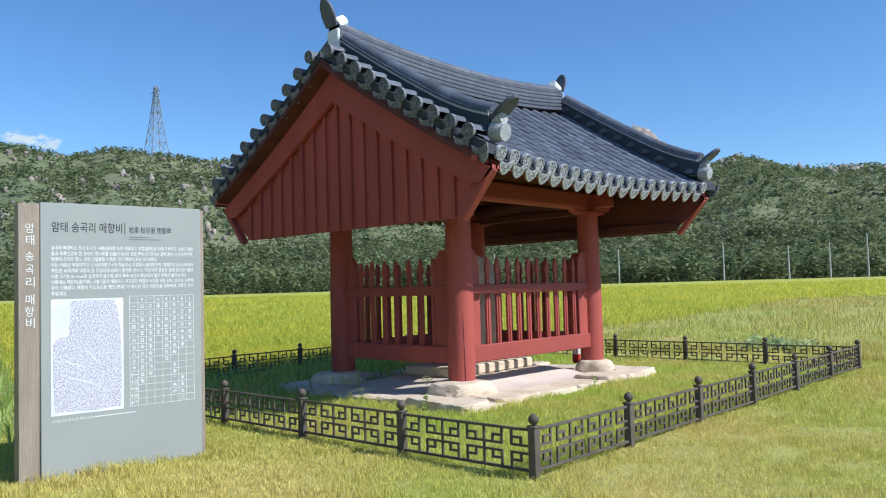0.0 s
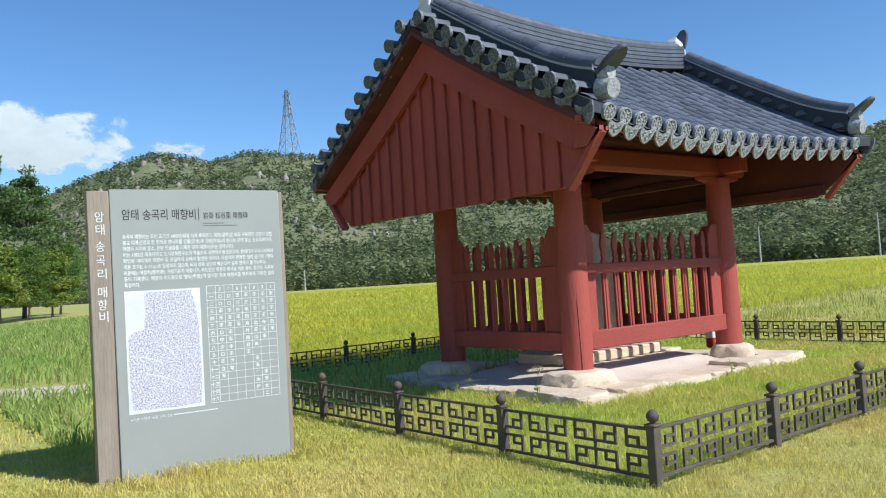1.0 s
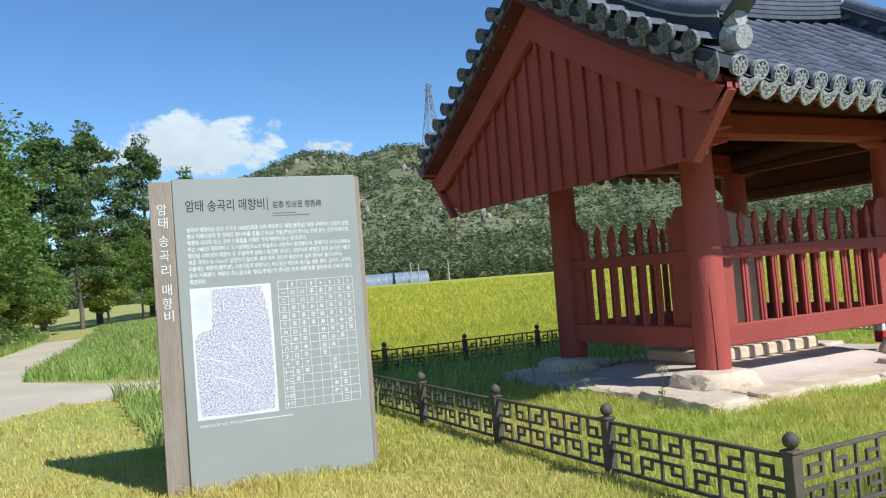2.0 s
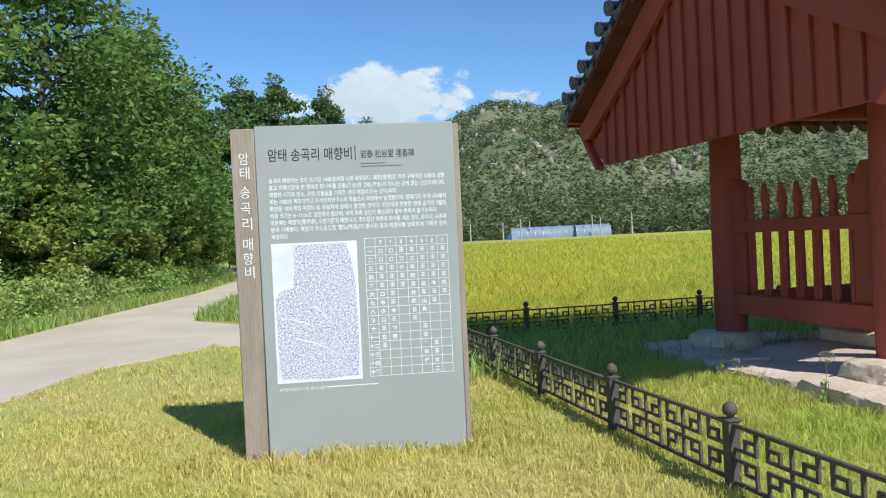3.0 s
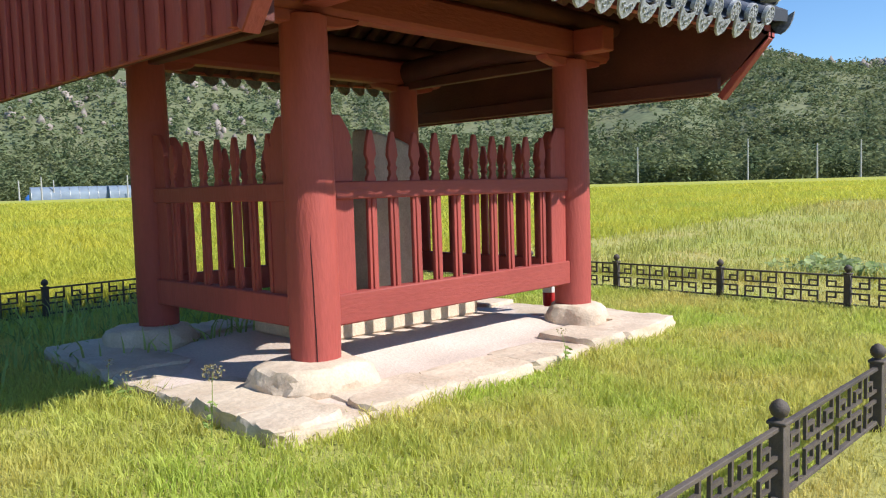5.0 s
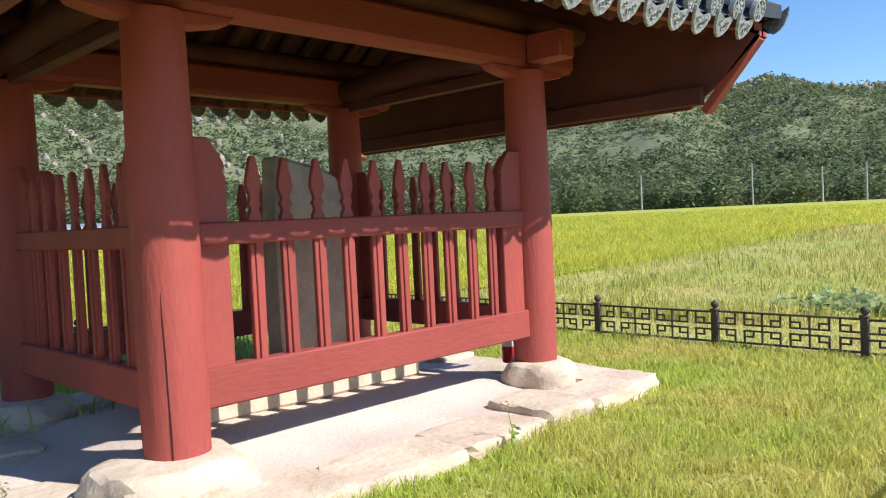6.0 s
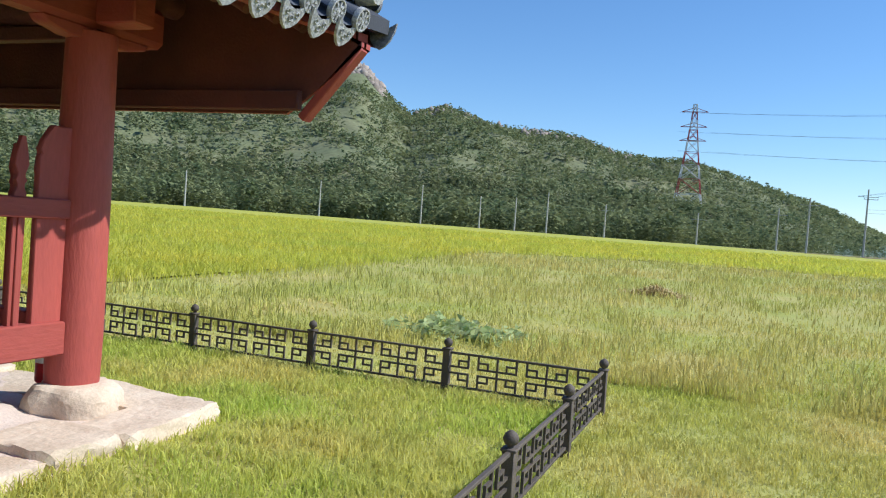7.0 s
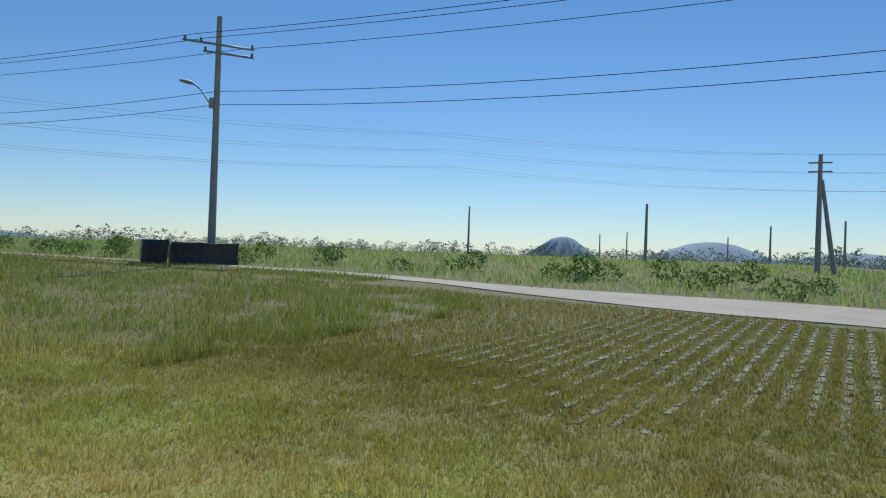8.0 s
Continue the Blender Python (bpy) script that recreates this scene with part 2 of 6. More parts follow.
# ---------------------------------------------------------------- ground
def polar_sheet(rings, a0, a1, steps, height):
    az = np.radians(np.linspace(a0, a1, steps))
    r, a = np.meshgrid(rings, az, indexing="ij")
    x, y = -5 - r * np.sin(a), 8 + r * np.cos(a)
    v = np.stack([x, y, height(x, y, r, a)], -1).reshape(-1, 3)
    i, j = np.meshgrid(np.arange(len(rings) - 1), np.arange(steps - 1), indexing="ij")
    k = i * steps + j
    return v, np.stack([k, k + 1, k + steps + 1, k + steps], -1).reshape(-1, 4)


def fbm(x, y, scale, octaves=4, seed=0.0):
    """Cheap rolling noise from rotated sines."""
    out, amp, f = np.zeros_like(x, float), 1.0, 1.0 / scale
    for o in range(octaves):
        c, s = math.cos(1.3 * o + seed), math.sin(1.3 * o + seed)
        u, w = f * (c * x - s * y), f * (s * x + c * y)
        out += amp * np.sin(6.3 * u + 2.1 * np.sin(4.1 * w + seed) + o) * np.cos(5.1 * w + 1.7 * np.sin(3.3 * u) + 2.3 * o)
        amp, f = amp * 0.5, f * 2.1
    return out


rings = np.concatenate([np.linspace(0.01, 14, 60), np.geomspace(14.5, 4200, 110)])
gv, gf = polar_sheet(rings, 0, 360, 241, lambda x, y, r, a: ground_z(x, y) + 0.012 * fbm(x, y, 1.7) * step(60, 20, r))
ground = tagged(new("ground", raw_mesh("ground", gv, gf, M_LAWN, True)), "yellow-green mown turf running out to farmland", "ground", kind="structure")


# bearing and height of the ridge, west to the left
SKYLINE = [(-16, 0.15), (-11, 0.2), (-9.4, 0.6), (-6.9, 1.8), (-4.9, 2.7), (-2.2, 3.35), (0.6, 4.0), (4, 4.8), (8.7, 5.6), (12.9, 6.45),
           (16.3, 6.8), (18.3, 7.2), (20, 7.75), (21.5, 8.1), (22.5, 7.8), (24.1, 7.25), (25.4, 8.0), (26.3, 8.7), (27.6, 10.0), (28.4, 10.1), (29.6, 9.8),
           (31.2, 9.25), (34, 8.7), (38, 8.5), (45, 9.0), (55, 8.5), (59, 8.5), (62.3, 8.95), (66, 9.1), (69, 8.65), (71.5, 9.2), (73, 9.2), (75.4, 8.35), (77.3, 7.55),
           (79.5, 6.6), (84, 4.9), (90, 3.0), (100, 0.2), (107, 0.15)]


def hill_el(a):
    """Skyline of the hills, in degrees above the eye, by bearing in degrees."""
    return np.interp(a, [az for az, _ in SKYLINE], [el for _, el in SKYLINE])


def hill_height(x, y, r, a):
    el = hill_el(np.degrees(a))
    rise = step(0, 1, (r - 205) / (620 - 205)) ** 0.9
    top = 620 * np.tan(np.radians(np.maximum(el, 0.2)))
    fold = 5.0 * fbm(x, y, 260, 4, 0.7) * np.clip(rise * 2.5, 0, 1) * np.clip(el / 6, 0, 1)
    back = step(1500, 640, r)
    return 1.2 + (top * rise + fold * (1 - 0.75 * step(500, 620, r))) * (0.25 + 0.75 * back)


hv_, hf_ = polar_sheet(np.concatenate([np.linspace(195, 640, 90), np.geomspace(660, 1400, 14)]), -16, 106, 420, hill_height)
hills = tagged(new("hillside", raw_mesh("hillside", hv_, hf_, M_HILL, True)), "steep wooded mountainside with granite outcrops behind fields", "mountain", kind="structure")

# ---------------------------------------------------------------- pavilion: measures
XC, YC, HALF, REACH = -8.14, 9.90, 3.05, 2.80
XE, XW, Y1, Y2 = -7.03, -9.50, 8.40, 11.68
COL_LO, COL_HI = 0.20, 2.74


def roof_z(u, y):
    """Height of the roof's bedding at u metres from the ridge line."""
    u, v = abs(u), (y - YC) / HALF
    return 4.71 - 0.68 * u + 0.028 * u * u - 0.14 * (1 - v * v)


def roof_at(side, u, y, lift=0.0):
    """A place on the roof; the eave line draws in towards its middle."""
    k = max(0.0, 1 - ((y - YC) / HALF) ** 2) * (u / 2.8) ** 2
    return Vector((XC + side * (u - 0.24 * k), y, roof_z(u, y) + lift + 0.05 * k))


pavilion = thing("stele_pavilion", "small red wooden pavilion with grey tiled gable roof on stone base", "pavilion", pose(XC, YC, 0))
P_OFF = Matrix.Translation((-XC, -YC, 0))


def pav(name, source, mat, label="", bevel=0.0, smooth=40, parent=None, weld=False):
    """A part of the pavilion, given in world measures."""
    return part(name, source, mat, parent or pavilion, label, bevel, smooth, P_OFF if parent is None else None, "", weld)


# columns: slightly tapered logs with one drying crack
col = Build().lathe([(0.182, COL_LO), (0.190, 0.6), (0.186, 1.6), (0.170, COL_HI)], 28).mesh("column", M_RED, 0.006)
for x, y in ((XE, Y1), (XE, Y2), (XW, Y1), (XW, Y2)):
    c = part("column", col, parent=pavilion, m=P_OFF @ pose(x, y, 0, 0, 0, 37 * x))
crack = Build()
pts = [(0.02, 0.28), (0.014, 0.45), (-0.004, 0.66), (-0.010, 0.85), (-0.030, 1.06), (-0.034, 1.2)]
crack.tube([(XE + 0.187 * math.cos(-0.62 + k * 1.6), Y1 + 0.187 * math.sin(-0.62 + k * 1.6), z) for k, z in pts], [0.003, 0.005, 0.005, 0.005, 0.004, 0.001], 6)
pav("drying_crack", crack, M_CRACK, "dark vertical drying crack")

# head beams, purlins, crossbeams
for x in (XE, XW):
    pav("eave_beam", Build().box((x - 0.11, Y1 - 0.60, 2.765), (x + 0.11, Y2 + 0.62, 3.06)), M_RED_H, bevel=0.045)
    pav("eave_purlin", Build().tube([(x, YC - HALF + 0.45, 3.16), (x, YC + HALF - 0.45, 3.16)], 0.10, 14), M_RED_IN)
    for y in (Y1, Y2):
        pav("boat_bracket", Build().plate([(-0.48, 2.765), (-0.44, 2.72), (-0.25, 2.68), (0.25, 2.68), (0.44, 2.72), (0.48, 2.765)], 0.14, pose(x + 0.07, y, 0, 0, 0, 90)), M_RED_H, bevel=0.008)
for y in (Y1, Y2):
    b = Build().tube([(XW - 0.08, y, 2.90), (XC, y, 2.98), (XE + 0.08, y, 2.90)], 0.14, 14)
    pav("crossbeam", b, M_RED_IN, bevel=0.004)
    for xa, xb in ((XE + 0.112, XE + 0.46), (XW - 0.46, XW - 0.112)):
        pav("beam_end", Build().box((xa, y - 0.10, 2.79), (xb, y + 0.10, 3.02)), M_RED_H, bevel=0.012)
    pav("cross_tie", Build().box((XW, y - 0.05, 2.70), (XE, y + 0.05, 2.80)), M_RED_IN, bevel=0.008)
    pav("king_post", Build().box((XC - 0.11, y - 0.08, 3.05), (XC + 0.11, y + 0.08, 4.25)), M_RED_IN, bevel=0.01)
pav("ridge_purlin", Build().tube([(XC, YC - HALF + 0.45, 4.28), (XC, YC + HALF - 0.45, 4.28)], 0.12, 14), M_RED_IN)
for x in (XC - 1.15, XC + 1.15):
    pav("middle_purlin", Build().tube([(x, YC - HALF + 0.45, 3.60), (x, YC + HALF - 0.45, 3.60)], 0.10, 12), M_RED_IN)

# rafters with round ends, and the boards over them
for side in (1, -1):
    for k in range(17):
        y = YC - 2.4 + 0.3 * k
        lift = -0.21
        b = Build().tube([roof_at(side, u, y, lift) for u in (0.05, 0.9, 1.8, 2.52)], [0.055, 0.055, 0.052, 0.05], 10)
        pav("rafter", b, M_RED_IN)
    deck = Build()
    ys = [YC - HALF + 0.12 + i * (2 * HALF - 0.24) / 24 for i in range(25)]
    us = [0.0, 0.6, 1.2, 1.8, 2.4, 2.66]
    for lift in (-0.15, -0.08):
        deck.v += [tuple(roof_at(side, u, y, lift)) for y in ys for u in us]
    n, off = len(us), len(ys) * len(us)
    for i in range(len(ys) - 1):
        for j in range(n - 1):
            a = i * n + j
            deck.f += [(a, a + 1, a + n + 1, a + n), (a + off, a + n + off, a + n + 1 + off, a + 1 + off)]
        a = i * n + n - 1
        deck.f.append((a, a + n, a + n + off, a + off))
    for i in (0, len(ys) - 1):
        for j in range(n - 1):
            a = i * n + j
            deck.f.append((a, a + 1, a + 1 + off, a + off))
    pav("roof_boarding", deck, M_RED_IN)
    b = Build()
    b.sweep([roof_at(side, 2.66, y, -0.125) for y in ys], 0.07, 0.06)
    pav("eave_fascia", b, M_RED)

# gables: vertical boards with battens, a barge board over them, slanting end pieces
for s, y in ((-1, YC - 2.65), (1, YC + 2.74)):
    half_top, half_bot, z_top, z_bot = 2.75, 2.235, 2.89, 2.35

    def top_z(u):
        return min(roof_z(u, y) - 0.17, 99)

    def bot_z(u):
        return z_bot if u <= half_bot else z_bot + (u - half_bot) / (half_top - half_bot) * (z_top - z_bot)

    back = Build()
    n = 18
    us = [-half_top + 2 * half_top * i / n for i in range(n + 1)]
    for i in range(n):
        u0, u1 = us[i], us[i + 1]
        back.add([(XC + u0, y, bot_z(abs(u0))), (XC + u1, y, bot_z(abs(u1))), (XC + u1, y, top_z(u1)), (XC + u0, y, top_z(u0)),
                  (XC + u0, y - s * 0.03, bot_z(abs(u0))), (XC + u1, y - s * 0.03, bot_z(abs(u1))), (XC + u1, y - s * 0.03, top_z(u1)), (XC + u0, y - s * 0.03, top_z(u0))],
                 [(0, 1, 2, 3), (7, 6, 5, 4), (0, 4, 5, 1), (3, 2, 6, 7), (0, 3, 7, 4), (1, 5, 6, 2)])
    gable = pav("gable_wall", back, M_RED, "red boarded gable with upright battens", smooth=0, weld=True)
    # added sheet, coloured dark so the gable's inner face reads as shaded
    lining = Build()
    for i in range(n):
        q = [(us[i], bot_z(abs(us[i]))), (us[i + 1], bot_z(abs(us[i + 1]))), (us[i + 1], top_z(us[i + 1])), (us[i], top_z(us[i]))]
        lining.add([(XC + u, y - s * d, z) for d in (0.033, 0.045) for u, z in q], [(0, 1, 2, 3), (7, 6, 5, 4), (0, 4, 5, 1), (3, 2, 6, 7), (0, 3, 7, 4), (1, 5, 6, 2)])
    part("inner_lining", lining, M_RED_IN, gable, "added inner boards darkened as roof shade", smooth=0, weld=True)
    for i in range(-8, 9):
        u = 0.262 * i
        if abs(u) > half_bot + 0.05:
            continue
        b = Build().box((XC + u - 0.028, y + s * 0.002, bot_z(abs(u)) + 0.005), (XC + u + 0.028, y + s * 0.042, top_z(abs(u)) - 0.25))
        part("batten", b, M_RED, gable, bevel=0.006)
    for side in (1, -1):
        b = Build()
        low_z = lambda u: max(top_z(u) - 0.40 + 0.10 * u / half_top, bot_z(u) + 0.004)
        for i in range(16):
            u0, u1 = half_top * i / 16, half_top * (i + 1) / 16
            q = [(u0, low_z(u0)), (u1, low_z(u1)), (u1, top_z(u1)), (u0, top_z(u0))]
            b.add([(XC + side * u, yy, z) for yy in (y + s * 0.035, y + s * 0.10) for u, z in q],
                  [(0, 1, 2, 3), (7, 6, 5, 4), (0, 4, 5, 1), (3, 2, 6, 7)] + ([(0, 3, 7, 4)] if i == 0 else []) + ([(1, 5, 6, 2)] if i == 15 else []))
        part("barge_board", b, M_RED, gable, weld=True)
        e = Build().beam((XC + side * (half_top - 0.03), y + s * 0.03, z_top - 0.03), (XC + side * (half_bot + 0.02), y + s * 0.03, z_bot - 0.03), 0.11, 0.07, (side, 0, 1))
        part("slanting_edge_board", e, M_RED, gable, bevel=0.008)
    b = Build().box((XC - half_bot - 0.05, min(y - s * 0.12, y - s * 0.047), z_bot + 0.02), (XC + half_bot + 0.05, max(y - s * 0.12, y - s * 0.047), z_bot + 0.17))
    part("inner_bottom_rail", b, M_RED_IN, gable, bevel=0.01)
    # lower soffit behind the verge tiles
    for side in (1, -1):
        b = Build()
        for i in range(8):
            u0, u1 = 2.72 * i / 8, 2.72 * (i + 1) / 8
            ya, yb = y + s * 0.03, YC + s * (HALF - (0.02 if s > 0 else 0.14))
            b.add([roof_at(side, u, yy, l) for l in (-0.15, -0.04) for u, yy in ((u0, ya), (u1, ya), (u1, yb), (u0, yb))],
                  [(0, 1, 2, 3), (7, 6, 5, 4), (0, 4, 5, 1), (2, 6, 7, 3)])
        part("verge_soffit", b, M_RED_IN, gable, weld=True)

# ---------------------------------------------------------------- roof covering
def pan_sheet(side):
    """The hollow pan tiles between the rolls, as one rippled bed."""
    b, rows, cols = Build(), 19, 4
    ys = [YC - 2.62 + i * (5.24 / (18 * cols)) for i in range(18 * cols + 1)]
    us = [0.02 + 2.80 * i / 20 for i in range(21)]
    for i, y in enumerate(ys):
        dip = -0.05 * math.sin(math.pi * (i % cols) / cols)
        for j, u in enumerate(us):
            b.v.append(tuple(roof_at(side, u, y, 0.02 + dip + (0.012 if j % 2 else 0))))
    n = len(us)
    for i in range(len(ys) - 1):
        for j in range(n - 1):
            a = i * n + j
            b.f.append((a, a + 1, a + n + 1, a + n))
    return b


def roll_tile(p, q, r=0.072, n=6, r2=None):
    """A half-round cover tile from p to q, a little wider at its lower end q."""
    b = Build()
    d = (q - p).normalized()
    s = d.cross(Vector((0, 0, 1))).normalized()
    up = s.cross(d)
    r2 = r2 or r * 1.06
    for e, rr in ((p, r), (q, r2)):
        b.v += [tuple(e + rr * (math.cos(a) * s + math.sin(a) * up)) for a in (math.pi * k / n for k in range(n + 1))]
    b.f = [(k, k + 1, k + n + 2, k + n + 1) for k in range(n)] + [tuple(range(n, -1, -1)), tuple(range(n + 1, 2 * n + 2))]
    return b


def round_end(center, facing, r=0.088):
    """A round end tile: a disc with a raised rim and a rosette."""
    b = Build()
    f = Vector(facing).normalized()
    s = f.cross(Vector((0, 0, 1))).normalized()
    up = s.cross(f)
    c = Vector(center)
    n = 16
    prof = [(r, -0.03), (r, 0.012), (r * 0.86, 0.014), (r * 0.80, 0.002), (r * 0.30, 0.002), (r * 0.24, 0.012), (0.001, 0.014)]
    for rr, h in prof:
        b.v += [tuple(c + f * h + rr * (math.cos(2 * math.pi * k / n) * s + math.sin(2 * math.pi * k / n) * up)) for k in range(n)]
    for i in range(len(prof) - 1):
        b.f += [(i * n + k, i * n + (k + 1) % n, (i + 1) * n + (k + 1) % n, (i + 1) * n + k) for k in range(n)]
    for k in range(8):
        a = 2 * math.pi * k / 8
        p = c + f * 0.008 + r * 0.36 * (math.cos(a) * s + math.sin(a) * up)
        q = c + f * 0.008 + r * 0.74 * (math.cos(a) * s + math.sin(a) * up)
        b.beam(p, q, r * 0.20, 0.012, f)
    return b


def drip_end(center, facing, w=0.125, h=0.19):
    """A drip tile: a tongue with a scalloped lower edge and raised scrolls."""
    b = Build()
    f = Vector(facing).normalized()
    s = f.cross(Vector((0, 0, 1))).normalized()
    up = (s.cross(f) * 0.92 + f * 0.25).normalized()
    m = Matrix((( *s, 0), (*f, 0), (*up, 0), (0, 0, 0, 1))).transposed()
    m.translation = Vector(center)
    line = [(-w, 0.0), (-w * 0.93, -h * 0.34), (-w * 0.72, -h * 0.66), (-w * 0.38, -h * 0.88), (0, -h), (w * 0.38, -h * 0.88), (w * 0.72, -h * 0.66), (w * 0.93, -h * 0.34), (w, 0.0), (w * 0.5, -0.035), (0, -0.05), (-w * 0.5, -0.035)]
    b.plate(line, 0.022, m)
    for x, z, rr in ((0, -h * 0.6, 0.022), (-w * 0.42, -h * 0.42, 0.018), (w * 0.42, -h * 0.42, 0.018)):
        pts = [m @ Vector((x + rr * math.cos(a), 0.024, z + rr * math.sin(a))) for a in (2 * math.pi * k / 6 for k in range(7))]
        b.tube(pts, 0.006, 4, False)
    return b


roll_y = [YC - 2.62 + 5.24 * i / 18 for i in range(19)]
for side in (1, -1):
    pans = pav("pan_tiles", pan_sheet(side), M_TILE, "grey pan tiles in shallow hollows")
    rest = Build()
    for y in roll_y:
        cuts = [0.10 + i * 2.72 / 9 for i in range(10)]
        for i in range(9):
            tile = roll_tile(roof_at(side, cuts[i], y, 0.035), roof_at(side, cuts[i + 1] + 0.02, y, 0.045))
            if side == 1:
                part("cover_tile", tile, M_TILE, pans)
            else:
                rest.add(tile.v, tile.f)
    if rest.v:
        part("cover_tiles", rest, M_TILE, pans, kind="stuff")
    slope = (roof_at(side, 2.82, YC) - roof_at(side, 2.6, YC)).normalized()
    for i, y in enumerate(roll_y):
        part("round_end_tile", round_end(roof_at(side, 2.845, y, 0.05), slope * 0.6 + Vector((side, 0, -0.25))), M_TILE_END, pans, "pale round end tile with rosette")
        if i < 18:
            part("drip_tile", drip_end(roof_at(side, 2.83, y + 0.145, 0.0), slope * 0.5 + Vector((side, 0, 0))), M_TILE_END, pans, "pale scalloped drip tile with scrollwork")
    # verge: short tiles laid across the gable edge
    for s in (-1, 1):
        y_out, y_in = YC + s * (HALF + 0.02 if s > 0 else HALF - 0.10), YC + s * (HALF - 0.46)
        for i in range(10):
            u = 0.20 + 0.268 * i
            p, q = roof_at(side, u, y_in, 0.19), roof_at(side, u, y_out, 0.15)
            part("verge_tile", roll_tile(p, q, 0.080), M_TILE, pans)
            part("round_end_tile", round_end(q + Vector((0, s * 0.012, 0.0)), (0, s, -0.12)), M_TILE_VERGE, pans, "round end tile with rosette, darkened as gable shade")
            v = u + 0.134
            part("drip_tile", drip_end(roof_at(side, v, y_out - s * 0.03, 0.06), (0, s, 0), 0.115, 0.22), M_TILE_VERGE, pans, "scalloped drip tile with scrollwork, darkened as gable shade")
        b = Build()
        for i in range(10):
            u0, u1 = 0.04 + 0.277 * i, 0.04 + 0.277 * (i + 1)
            b.add([roof_at(side, u, yy, l) for l in (0.0, 0.11) for u, yy in ((u0, y_in), (u1, y_in), (u1, y_out - s * 0.05), (u0, y_out - s * 0.05))],
                  [(0, 1, 2, 3), (7, 6, 5, 4), (0, 4, 5, 1), (1, 5, 6, 2), (2, 6, 7, 3), (3, 7, 4, 0)])
        part("verge_bed", b, M_TILE_DARK, pans, weld=True)

M_JOINT = material("grey_mortar_joint", (0.45, 0.46, 0.47), rough=0.8)
# ridges: stacked thin tiles with a round cover, upturned at the ends
def ridge_stack(points, width, layers, thick, top_r, name, parent=None):
    """Layered courses along points (base line), each a little narrower than the one below."""
    for i in range(layers):
        b = Build()
        w = width * (1 - 0.05 * i)
        b.sweep([p + Vector((0, 0, thick * (i + 0.5))) for p in points], w, thick * 0.78)
        ob = pav(name + "_course", b, M_TILE, parent=parent)
    b = Build()
    core = [p + Vector((0, 0, thick * layers * 0.5)) for p in points]
    b.sweep(core, width * 0.72, thick * layers * 0.98)
    pav(name + "_core", b, M_TILE_DARK, parent=parent)
    for k in range(len(points) - 1):
        p, q = (e + Vector((0, 0, thick * layers)) for e in (points[k], points[k + 1]))
        b = roll_tile(p, q + (q - p) * 0.06, top_r, 8)
        pav(name + "_cover", b, M_TILE, parent=parent)


